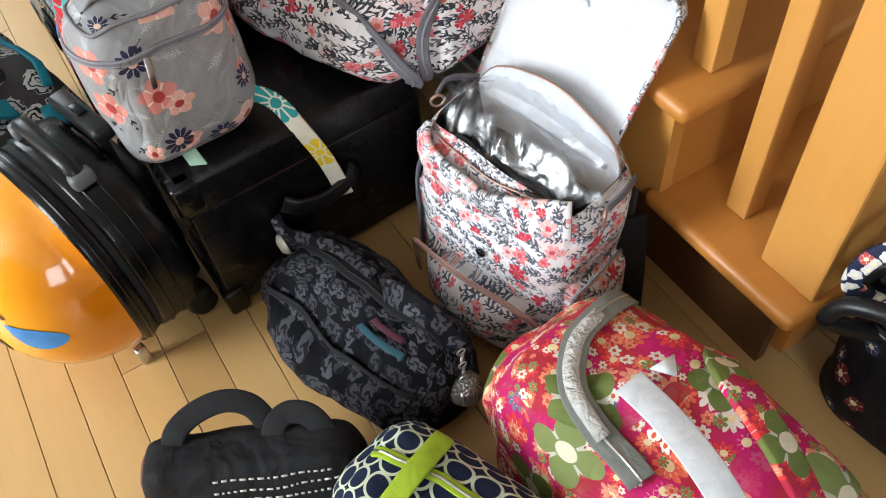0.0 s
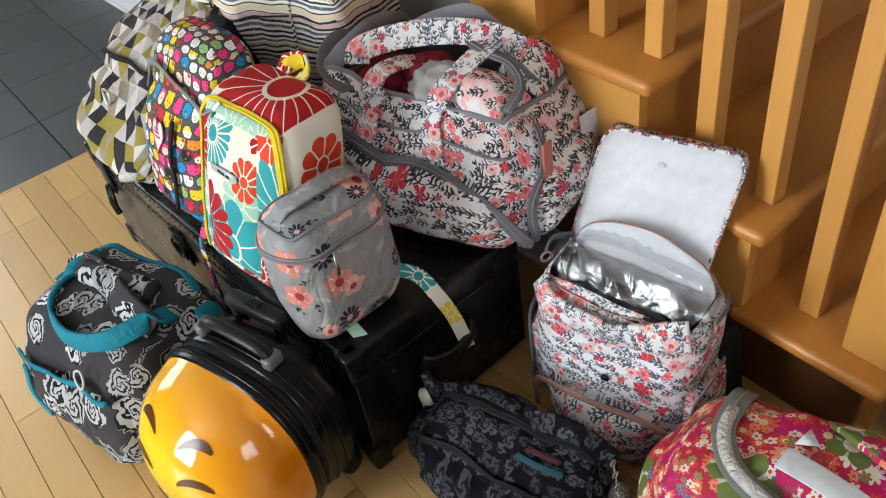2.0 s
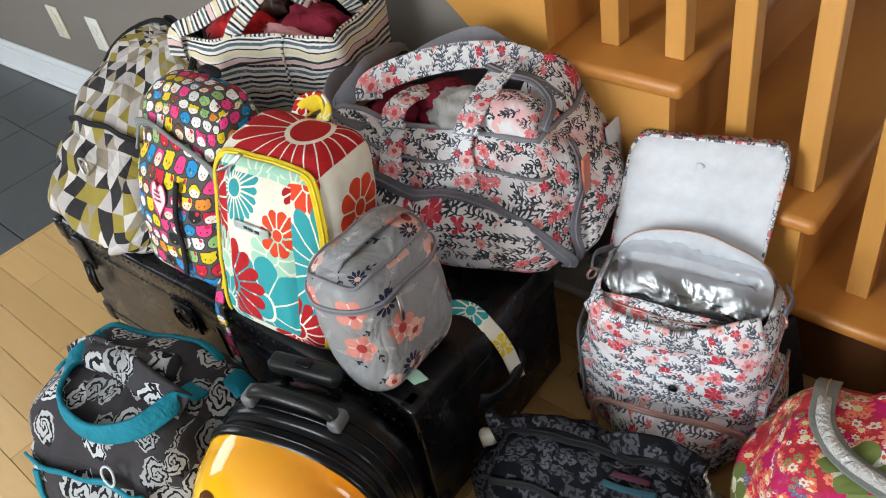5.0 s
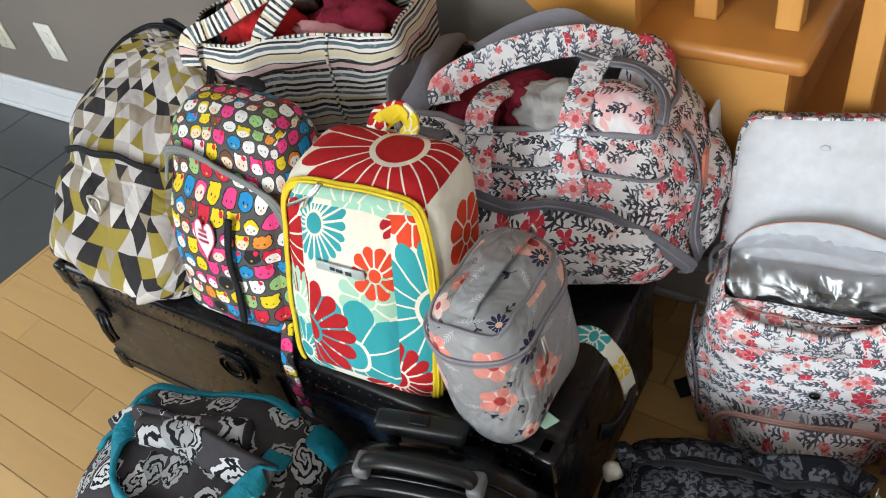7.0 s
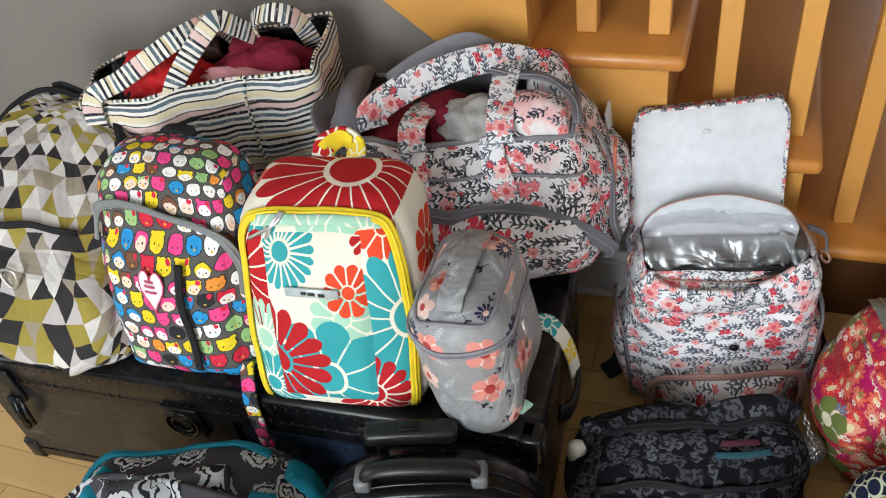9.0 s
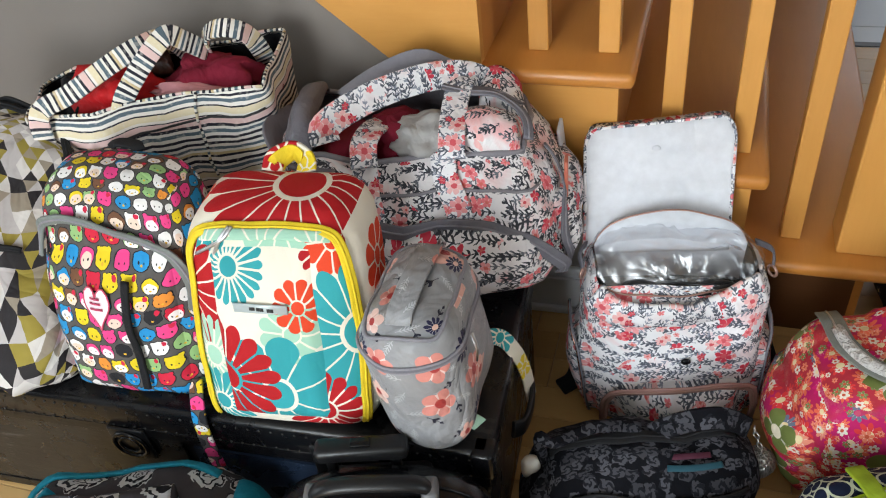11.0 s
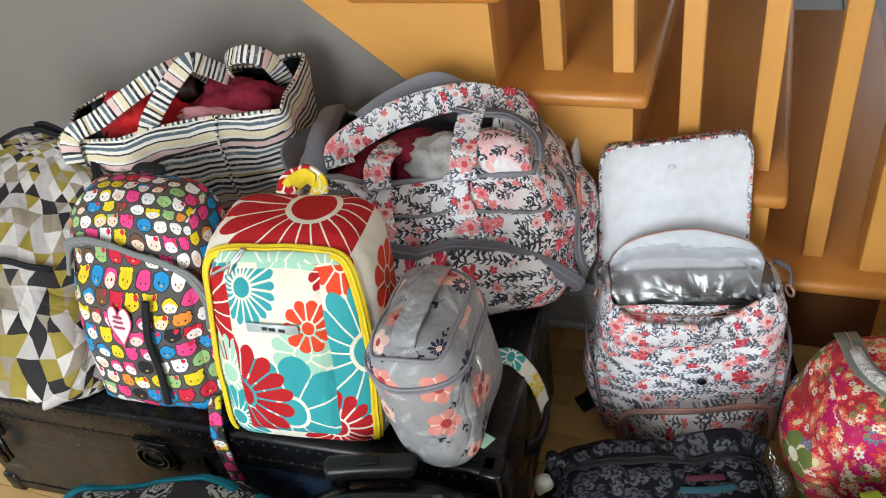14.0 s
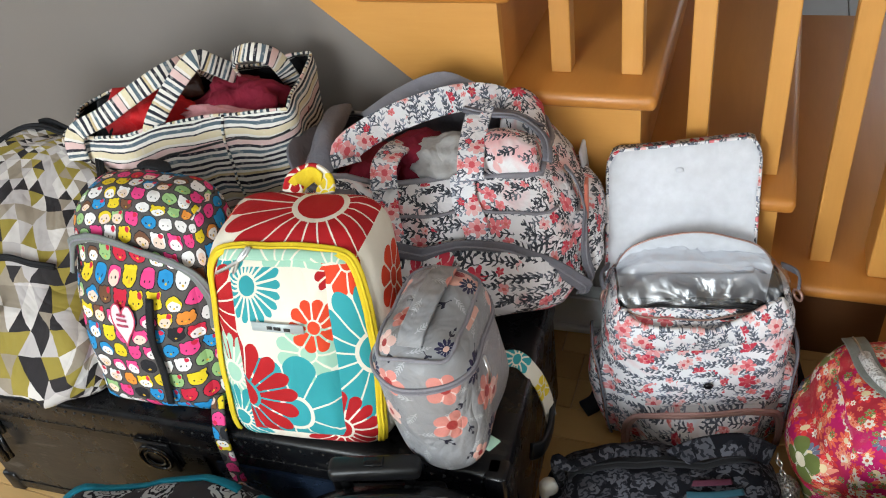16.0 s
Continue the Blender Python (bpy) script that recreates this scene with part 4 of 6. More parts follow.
# ---- backpack with big red and teal flowers ----
def retro_bag():
    B = Soft(0.262, 0.155, 0.315, 0.045, (0.93, 0.90), (0.0, 0.095), (0.012, 0.012), 0.004, 9.0, 21.0, dome=0.012)
    g = thing("backpack", "cream backpack with large red and teal flowers and yellow zip", "backpack", pose(-0.408, -0.520, DECK + 0.004, 0, 0, 7), "backpacks on the trunk")
    part("body", B.body("KLRTB", 20), RETRO_SIDE, g)
    part("front", B.body("F", 20), RETRO_FRONT, g)
    part("front_trim", B.panel("F", -0.82, 0.80, 0.925, 0.985, 0.008, 12, 0.004), mat_retro("mint_flower_print", [(0.0, 0.27, 0.06, 14, MINT, MINT, 0), (-0.09, 0.28, 0.05, 14, MINT, TEAL, 0), (0.08, 0.28, 0.05, 12, MINT, MINT, 0.5)]), g)
    part("pocket", B.panel("F", -0.63, 0.52, 0.10, 0.92, 0.008, 16, 0.004), RETRO_POCKET, g, "flat pocket with teal and red flowers")
    fr = [(-0.95, 0.04), (-0.97, 0.3), (-0.97, 0.7), (-0.90, 0.92), (-0.70, 0.985), (0.0, 0.99), (0.68, 0.985), (0.90, 0.92), (0.97, 0.7), (0.97, 0.3), (0.95, 0.05)]
    zipper(B, "F", fr, g, YELLOW_ZIP, YELLOW_ZIP, 0.015, 0.004)
    for k, s in ((0.0, 1), (0.03, -1)):
        p = B.on("F", -0.38 + k, 0.985, 0.010)
        part("zip_pull", tube(smooth_path([p, p + Vector((-0.012, -0.012, -0.012)), p + Vector((-0.024 - k, -0.018, -0.034))]), 0.0028), STEEL, g, "steel zip pull")
    lab = part("label_patch", band([B.on("F", -0.36, 0.675, 0.0135), B.on("F", -0.06, 0.68, 0.0150), B.on("F", 0.24, 0.685, 0.0145)], 0.014, 0.002, up=(0, -1, 0.2)), LABEL_GREY, g, "silver label with dark lettering bars")
    for a, w in ((-0.17, 0.06), (-0.09, 0.08), (0.03, 0.07)):
        part("print_bar", band([B.on("F", a, 0.681, 0.0168), B.on("F", a + w, 0.682, 0.0168)], 0.005, 0.0008, up=(0, -1, 0.2)), PRINT_BLACK, lab)
    part("top_handle", band(smooth_path([B.on("T", -0.20, 0.86, 0.0), B.on("T", -0.17, 0.90, 0.020), B.on("T", 0.0, 0.96, 0.032), B.on("T", 0.18, 0.92, 0.022), B.on("T", 0.22, 0.84, 0.0)]), 0.030, 0.004, up=(0, 1, 0)), mat_retro("handle_print", [(0.0, 0.03, 0.03, 9, RED, RED, 0), (0.0, 0.10, 0.03, 9, YELLOW, YELLOW, 0)]), g)
    part("handle_lining", band(smooth_path([B.on("T", -0.16, 0.87, 0.008), B.on("T", -0.12, 0.90, 0.017), B.on("T", 0.0, 0.95, 0.028), B.on("T", 0.14, 0.91, 0.018)]), 0.027, 0.002, up=(0, 1, 0)), YELLOW_ZIP, g)
    # the loose strap that hangs past the trunk's end
    pts = [(0.16, 0.01, 0.06), (0.235, 0.06, 0.055), (0.285, 0.095, 0.045), (0.310, 0.115, -0.01), (0.322, 0.135, -0.08), (0.328, 0.15, -0.165)]
    part("webbing_strap", band(smooth_path(pts), 0.026, 0.003, up=(0.9, -0.5, 0.2)), mat_retro("strap_print", [(0.0, 0.06, 0.03, 9, MINT, MINT, 0), (0.0, 0.16, 0.035, 12, TEAL, TEAL, 0), (0.0, 0.27, 0.03, 9, YELLOW, YELLOW, 0)]), g, "mint, teal and yellow loose strap")
    pts = [(0.20, -0.03, 0.02), (0.255, -0.035, 0.012), (0.285, -0.03, -0.025), (0.29, -0.03, -0.05)]
    part("strap_end", band(smooth_path(pts), 0.022, 0.003, up=(0.6, -0.5, 0.5)), MINT_CLOTH, g)


retro_bag()


# ---- grey insulated lunch bag ----
def lunch_bag():
    B = Soft(0.116, 0.185, 0.245, 0.050, (1.12, 1.04), (-0.018, 0.012), (0.010, 0.010), 0.009, 8.0, 31.0)
    g = thing("lunch_bag", "grey insulated lunch bag with pink and navy flowers", "lunch bag", pose(-0.190, -0.502, DECK + 0.004, 0, 0, 3))
    part("body", B.body(n=18), GREY_FLORAL, g)
    def around(z, off):
        out = []
        w, d = B.w / 2, B.d / 2
        for i in range(64):
            t = i * math.tau / 64
            c, s = math.cos(t), math.sin(t)
            k = 1 / max(abs(c) / w, abs(s) / d)
            out.append(B.map((c * k, s * k, z * B.h), off))
        return out
    for z, r in ((0.985, 0.0030), (0.80, 0.0024), (0.775, 0.0024)):
        part("piping", tube(around(z, 0.001), r, True, 6), GREY_BAND, g)
    part("zipper", band(around(0.7875, 0.0015), 0.006, 0.002, True, ups=[(p.x, p.y, 0) for p in around(0.7875, 0.01)]), GREY_ZIP, g)
    part("handle", band([B.on("T", 0.0, b, o) for b, o in ((0.10, 0.001), (0.2, 0.008), (0.5, 0.012), (0.8, 0.008), (0.92, 0.001))], 0.034, 0.004, up=(0, 0, 1)), GREY_FLORAL, g, "flat grey printed handle")
    p = B.on("R", -0.35, 0.79, 0.006)
    part("zip_pull", band([p, p + Vector((0.006, -0.004, -0.02)), p + Vector((0.005, -0.006, -0.042))], 0.007, 0.002, up=(1, 0, 0)), STEEL, g, "steel zip pull")
    p = B.on("T", 0.1, 0.95, 0.004)
    part("clip", tube([p, p + Vector((0.004, 0.004, 0.012)), p + Vector((0.010, 0.0, 0.004))], 0.0025), STEEL, g)


lunch_bag()


# ---- striped tote ----
def stripe_tote():
    B = Soft(0.41, 0.17, 0.340, 0.035, (1.10, 1.12), (-0.022, 0.0), (0.0, 0.014), 0.016, 7.0, 41.0, slope=-0.025)
    g = thing("tote_bag", "striped canvas tote bag stuffed with red and black cloth", "tote bag", pose(-0.755, -0.165, DECK + 0.004, 0, 0, 15))
    part("body", B.body("FKLRB", 20), STRIPES, g)
    part("lining", B.body("FKLRB", 12, -0.006), BLACK_CLOTH, g, "dark lining")
    rim = []
    for f, s in (("F", 1), ("R", 1), ("K", -1), ("L", -1)):
        for i in range(9):
            rim.append(B.on(f, (-1 + i / 4.5) * s, 0.995, 0.001))
    part("hem", tube(rim, 0.0028, True, 6), STRIPES, g)
    seam = [(0.42, 0.02), (0.43, 0.3), (0.44, 0.7), (0.45, 0.98)]
    part("seam", tube(B.line("F", seam, 0.002), 0.0025), STRIPES, g)
    part("hem_stitch", band(B.line("F", [(-0.98, 0.83), (-0.3, 0.81), (0.4, 0.84), (0.98, 0.86)], 0.002), 0.004, 0.001, ups=B.ups("F", [(-0.98, 0.83), (-0.3, 0.81), (0.4, 0.84), (0.98, 0.86)])), PRINT_BLACK, g)
    front = [(-0.195, -0.098, 0.27), (-0.185, -0.092, 0.330), (-0.130, -0.075, 0.352), (-0.060, -0.055, 0.385), (-0.010, -0.030, 0.402), (0.020, 0.015, 0.392), (0.030, 0.060, 0.34)]
    lean = [(-0.060, -0.098, 0.27), (-0.045, -0.088, 0.330), (-0.010, -0.066, 0.375), (0.030, -0.042, 0.412), (0.046, -0.030, 0.418), (0.060, -0.018, 0.402), (0.080, 0.020, 0.36)]
    back = [(0.070, 0.055, 0.33), (0.085, 0.02, 0.388), (0.120, 0.0, 0.408), (0.150, 0.0, 0.402), (0.165, 0.015, 0.375), (0.17, 0.06, 0.30)]
    for pts, up in ((front, (0.25, -0.8, 0.55)), (lean, (0.35, -0.75, 0.5)), (back, (0, -0.6, 0.8))):
        part("handle", band(smooth_path(pts), 0.032, 0.004, up=up), STRIPES, g)
    return B


stripe_tote()
TOTE = pose(-0.755, -0.165, DECK + 0.004, 0, 0, 15)


def in_tote(x, y, z): return TOTE @ Vector((x, y, z))


cloth_thing("folded_shirt", in_tote(-0.09, 0.0, 0.290), (0.10, 0.06, 0.065), RED_CLOTH, 2.0, "bright red bundled cloth in the striped tote", "clothes")
cloth_thing("folded_shirt", in_tote(0.09, 0.0, 0.305), (0.095, 0.06, 0.050), MAROON_CLOTH, 5.0, "maroon bundled cloth in the striped tote", "clothes")
cloth_thing("dark_pouch", in_tote(-0.155, 0.01, 0.285), (0.05, 0.045, 0.05), BLACK_CLOTH, 8.0, "black cloth pouch in the striped tote", "pouch")
cloth_thing("folded_shirt", in_tote(0.07, -0.050, 0.318), (0.09, 0.018, 0.02), PINK_CLOTH, 9.0, "pale pink cloth in the striped tote", "clothes")
cloth_thing("dark_pouch", in_tote(-0.04, 0.045, 0.345), (0.05, 0.025, 0.035), hard("brown_leather", (0.05, 0.02, 0.012), 0.4), 3.0, "dark brown leather pouch in the striped tote", "pouch")


# ---- big weekender, open ----
def weekender():
    B = Soft(0.47, 0.27, 0.27, 0.06, (0.86, 0.80), (-0.01, 0.03), (0.03, 0.03), 0.020, 6.5, 51.0, slope=0.030)
    m = pose(-0.315, -0.150, DECK + 0.004, 0, 0, 18)
    g = thing("weekender_bag", "large open white bag with grey leaves and coral flowers", "travel bag", m)
    part("body", B.body("FKLRB", 24), SPRIG_DENSE, g)
    # darker grey inside: some of the opening's shade is put into the lining's colour
    part("lining", B.body("FKLRB", 14, -0.007), GREY_BAND, g, "grey lining")
    part("top_front", B.panel("T", 0.30, 0.98, 0.0, 0.46, 0.014, 14, 0.022), SPRIG_DENSE, g, "folded printed top flap")
    part("top_back", B.panel("T", 0.52, 0.98, 0.50, 1.0, 0.016, 14, 0.026), SPRIG_DENSE, g, "folded printed top flap")
    part("top_left", B.panel("T", -0.98, -0.70, 0.0, 1.0, 0.006, 10, 0.006), GREY_ZIP, g, "grey folded lining edge")
    part("front_pocket", B.panel("F", -0.96, 0.84, 0.04, 0.58, 0.022, 18, 0.028), SPRIG_DENSE, g)
    part("side_pocket", B.panel("R", -0.85, 0.85, 0.04, 0.62, 0.014, 12, 0.016), SPRIG_DENSE, g)
    zipper(B, "F", [(-0.96, 0.62), (-0.5, 0.625), (0.1, 0.60), (0.55, 0.55), (0.80, 0.42), (0.90, 0.20), (0.91, 0.05)], g, GREY_ZIP, GREY_BAND, 0.026, 0.016)
    part("seam_piping", tube(B.line("F", [(-0.97, 0.80), (-0.3, 0.79), (0.3, 0.77), (0.95, 0.74)], 0.004), 0.0028, False, 6), GREY_BAND, g)
    zipper(B, "R", [(-0.92, 0.06), (-0.88, 0.35), (-0.70, 0.62), (-0.5, 0.86)], g, GREY_ZIP, GREY_BAND, 0.018, 0.014)
    zipper(B, "T", [(0.31, 0.50), (0.5, 0.49), (0.78, 0.44), (0.93, 0.24), (0.97, 0.05)], g, GREY_ZIP, GREY_BAND, 0.016, 0.036)
    zipper(B, "T", [(0.30, 0.98), (0.28, 0.75), (0.34, 0.56), (0.55, 0.53), (0.9, 0.54)], g, GREY_ZIP, GREY_BAND, 0.018, 0.030)
    rim = []
    for f, s in (("F", 1), ("R", 1), ("K", -1), ("L", -1)):
        for i in range(10):
            rim.append(B.on(f, (-1 + i / 5) * s, 0.99, 0.001))
    part("binding", tube(rim, 0.005, True, 6), GREY_BAND, g)
    # carrying handles: webs sewn down the front, loops that fall over the opening
    for a in (-0.34, 0.26):
        web = [(a, 0.60), (a, 0.70), (a, 0.80), (a + 0.01, 0.90), (a + 0.02, 0.985)]
        part("handle_web", band(B.line("F", web, 0.008), 0.040, 0.004, ups=B.ups("F", web)), SPRIG, g, "printed web sewn down the front")
    for pts in ([(-0.080, -0.104, 0.255), (-0.079, -0.075, 0.278), (-0.068, -0.03, 0.276), (-0.05, 0.01, 0.262), (-0.04, 0.03, 0.245)], [(0.055, -0.104, 0.255), (0.058, -0.07, 0.276), (0.066, -0.01, 0.288), (0.078, 0.04, 0.298), (0.085, 0.06, 0.300)]):
        part("handle", band(smooth_path(pts), 0.042, 0.004, up=(0, -0.3, 1)), SPRIG, g, "flat printed handle")
    pts = [(-0.140, -0.055, 0.275), (-0.137, -0.040, 0.298), (-0.07, 0.0, 0.315), (0.02, 0.040, 0.318), (0.09, 0.070, 0.300), (0.140, 0.085, 0.262)]
    part("handle", band(smooth_path(pts), 0.046, 0.004, up=(0.25, -0.75, 0.6)), SPRIG, g, "flat printed handle")
    part("lining_fold", band(smooth_path([(-0.12, 0.085, 0.265), (-0.06, 0.095, 0.295), (0.01, 0.095, 0.318), (0.05, 0.095, 0.300), (0.09, 0.09, 0.275)]), 0.045, 0.004, up=(0, -0.8, 0.5)), GREY_BAND, g, "raised grey lining")
    part("lining_fold", band(smooth_path([(-0.205, 0.085, 0.255), (-0.232, 0.0, 0.275), (-0.20, -0.075, 0.262), (-0.13, -0.10, 0.250)]), 0.038, 0.004, up=(0.7, 0, 0.6)), GREY_ZIP, g)
    lf = part("leather_tab", box(-0.012, 0.012, -0.003, 0.003, -0.035, 0.035, 0.002), hard("coral_leather", (0.50, 0.14, 0.09), 0.5), g, "coral leather tab")
    lf.matrix_basis = Matrix.Translation(B.on("R", -0.6, 0.72, 0.02)) @ pose(0, 0, 0, 0, 0, 80)
    part("stay_flap", box(-0.060, 0.050, -0.002, 0.004, -0.14, 0.025, 0.002), GREY_PALE, g, "grey lining flap").matrix_basis = Matrix.Translation(B.on("R", 0.7, 0.62, 0.03)) @ pose(0, 0, 0, -6, 0, 75)
    return m


WM = weekender()
cloth_thing("bundled_cloth", WM @ Vector((-0.115, -0.02, 0.235)), (0.055, 0.06, 0.035), MAROON_CLOTH, 12.0, "maroon cloth in the open travel bag", "clothes")
cloth_thing("bundled_cloth", WM @ Vector((-0.03, 0.005, 0.235)), (0.055, 0.06, 0.040), MAROON_CLOTH, 14.0, "maroon cloth in the open travel bag", "clothes")
cloth_thing("bundled_cloth", WM @ Vector((0.02, -0.03, 0.25)), (0.065, 0.05, 0.035), GREY_CLOTH, 15.0, "pale grey cloth in the open travel bag", "clothes")

ROSE_TEETH = hard("rose_zip_teeth", (0.40, 0.24, 0.20), 0.4, 0.6)


# ---- open backpack with its flap thrown back on the stair ----
def open_pack():
    B = Soft(0.285, 0.155, 0.335, 0.045, (1.04, 0.92), (0.0, 0.03), (0.012, 0.022), 0.007, 8.0, 61.0)
    m = pose(0.115, -0.155, 0.002, 0, 0, 12)
    g = thing("backpack", "open white backpack with grey leaves, coral flowers, flap thrown back", "backpack", m)
    part("body", B.body("FKLRB", 22), SPRIG, g)
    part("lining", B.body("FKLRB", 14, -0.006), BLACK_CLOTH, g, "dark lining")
    part("front_pocket", B.panel("F", -0.70, 0.80, 0.02, 0.40, 0.020, 14, 0.030), SPRIG, g)
    zipper(B, "F", [(-0.80, 0.12), (-0.76, 0.34), (-0.60, 0.42), (0.0, 0.44), (0.62, 0.43), (0.84, 0.35), (0.88, 0.12)], g, plain_cloth("rose_zip_tape", (0.42, 0.24, 0.21), 0.55, 0.2, 50), ROSE_TEETH, 0.015, 0.024)
    for f in "LR":
        part("side_pocket", B.panel(f, -0.85, 0.85, 0.04, 0.58, 0.012, 12, 0.014), SPRIG, g)
        zipper(B, f, [(-0.8, 0.10), (-0.75, 0.45), (-0.5, 0.60), (0.3, 0.64)], g, GREY_ZIP, ROSE_GOLD, 0.010, 0.014)
    p = B.on("F", 0.10, 0.56, 0.004)
    bm = bmesh.new()
    bmesh.ops.create_uvsphere(bm, u_segments=14, v_segments=8, radius=0.0085, matrix=Matrix.Translation(p) @ Matrix.Diagonal((1, 0.5, 0.8, 1)))
    part("snap", bm, BLACK_GLOSS, g, "black snap button")
    # folded front edge of the mouth, with teeth
    fold = [(-0.98, 0.94), (-0.6, 0.87), (0.0, 0.86), (0.5, 0.90), (0.98, 0.985)]
    part("mouth_fold", band(B.line("F", fold, 0.010), 0.050, 0.007, ups=B.ups("F", fold)), SPRIG, g)
    part("mouth_teeth", tube(B.line("F", [(a, b + 0.075) for a, b in fold], 0.004), 0.0016), ROSE_TEETH, g)
    # pale stiffened back edge
    bm = bmesh.new()
    NA, lip = 20, {}
    for k in (0, 1):
        for i in range(NA + 1):
            for j in range(5):
                a, t = -1 + 2 * i / NA, j / 4
                q = B.on("K", a * 0.97, 0.955, -0.004)
                lip[k, i, j] = bm.verts.new(q + Vector((0, -0.012 * t - 0.006 * k, -0.085 + t * (0.097 + 0.062 * (1 - abs(a) ** 2.2)))))
    for i in range(NA):
        for j in range(4):
            bm.faces.new([lip[0, i, j], lip[0, i + 1, j], lip[0, i + 1, j + 1], lip[0, i, j + 1]])
            bm.faces.new([lip[1, i, j], lip[1, i, j + 1], lip[1, i + 1, j + 1], lip[1, i + 1, j]])
        bm.faces.new([lip[0, i, 4], lip[0, i + 1, 4], lip[1, i + 1, 4], lip[1, i, 4]])
    rimline = [(lip[0, i, 4].co + lip[1, i, 4].co) / 2 for i in range(NA + 1)]
    part("back_lip", bm, GREY_PALE, g, "pale grey back lip")
    part("lip_teeth", tube(rimline, 0.0020), ROSE_TEETH, g)
    # clear film window folded over the mouth
    bm = bmesh.new()
    V = []
    for i in range(41):
        row = []
        for j in range(21):
            a, t = -1 + i / 20, j / 20
            q = B.on("K", a * 0.97, 0.945, -0.008).lerp(B.on("F", a * 0.99, 0.93, -0.010), t)
            arch = math.sin(math.pi * min(1, t * 0.80 + 0.20))
            q.z += 0.052 * arch * (1 - 0.50 * a * a) + 0.016 * noise.noise(Vector((a * 3, t * 4, 7))) - 0.016 * t
            q.z += 0.016 * (0.5 - abs(noise.noise(Vector((a * 5 + t * 3, t * 5 - a * 2, 2))))) + 0.006 * noise.noise(Vector((a * 14, t * 9, 4)))
            q.x += 0.022 * a * abs(a) * math.sin(math.pi * t)
            row.append(bm.verts.new(q))
        V.append(row)
    for i in range(40):
        for j in range(18):
            bm.faces.new((V[i][j], V[i + 1][j], V[i + 1][j + 1], V[i][j + 1]))
    film = part("film_window", bm, FILM, g, "clear plastic film window")
    md = film.modifiers.new("thick", "SOLIDIFY")
    md.thickness = 0.0006
    film.visible_shadow = False
    # flap, lining side up
    bm = bmesh.new()
    uvl = bm.loops.layers.uv.verify()
    NX, NZ = 24, 24
    grid = {}
    def flap_at(u, v, back):
        x = (u - 0.5) * (0.252 + 0.006 * v)
        c = 0.17
        du, dv = abs(u - 0.5) * 2, v
        z = v * 0.192
        if dv > 1 - c and du > 1 - 0.16:
            k = ((du - 0.84) / 0.16) * ((dv - 1 + c) / c)
            z -= 0.020 * k * k
            x *= 1 - 0.05 * k * k
        y = 0.075 + 0.115 * v ** 1.15 + 0.005 * noise.noise(Vector((u * 2 + v, v * 3, 1))) + 0.004 * noise.noise(Vector((u * 1.2 - v * 2.5, v * 9, 5)))
        return Vector((x - 0.024 + 0.010 * v, y + (0.013 if back else 0.0), 0.300 + z + 0.016 * (u - 0.5) * v + (0.005 if back else 0)))
    for back in (0, 1):
        for i in range(NX + 1):
            for j in range(NZ + 1):
                grid[back, i, j] = bm.verts.new(flap_at(i / NX, j / NZ, back))
    def face(keys):
        f = bm.faces.new([grid[k] for k in keys])
        for l, k in zip(f.loops, keys):
            l[uvl].uv = (k[1] * 0.011, k[2] * 0.009 + k[0] * 0.02)
        return f
    for i in range(NX):
        for j in range(NZ):
            face([(0, i, j), (0, i + 1, j), (0, i + 1, j + 1), (0, i, j + 1)])
            face([(1, i, j), (1, i, j + 1), (1, i + 1, j + 1), (1, i + 1, j)]).material_index = 1
    edge = [(i, 0) for i in range(NX)] + [(NX, j) for j in range(NZ)] + [(i, NZ) for i in range(NX, 0, -1)] + [(0, j) for j in range(NZ, 0, -1)]
    for a, b in zip(edge, edge[1:] + edge[:1]):
        face([(0, *a), (0, *b), (1, *b), (1, *a)]).material_index = 1
    flap = part("flap", bm, [GREY_LINING, SPRIG], g, "padded flap, grey lining side up")
    ep = [flap_at(0.01, v, 0) for v in (0, 0.25, 0.5, 0.75, 0.90)] + [flap_at(0.05, 0.985, 0)] + [flap_at(u, 1.0, 0) for u in (0.15, 0.4, 0.6, 0.85)] + [flap_at(0.95, 0.985, 0)] + [flap_at(0.99, v, 0) for v in (0.90, 0.75, 0.5, 0.25, 0)]
    part("binding", tube(smooth_path([p + Vector((0, 0.003, 0)) for p in ep], 4), 0.0034, False, 6), SPRIG, flap)
    bm = bmesh.new()
    bmesh.ops.create_uvsphere(bm, u_segments=14, v_segments=8, radius=0.0075, matrix=Matrix.Translation(flap_at(0.48, 0.82, 0)) @ Matrix.Diagonal((1, 0.25, 1, 1)))
    part("snap", bm, GREY_PALE, flap, "pale snap button")
    # straps and rings
    for s, f in ((-1, "L"), (1, "R")):
        c = B.on(f, -0.3, 0.93, 0.012)
        ring(c, 0.010, 0.0024, (0.9, 0.5 * s, 0), ROSE_TEETH, g, "strap_ring")
        part("strap_tab", band(smooth_path([c + Vector((0, 0, 0.012)), c + Vector((0.004 * s, 0.03, 0.02)), c + Vector((-0.01 * s, 0.075, 0.0))]), 0.012, 0.003, up=(s, 0, 0.3)), GREY_ZIP, g)
    part("strap", band(smooth_path([B.on("L", 0.6, 0.22, 0.015), (-0.158, 0.04, 0.04), (-0.170, 0.025, 0.014), (-0.195, 0.01, 0.008)]), 0.034, 0.010, up=(0, 0, 1)), BLACK_WEB, g, "dark padded shoulder strap on the floor")
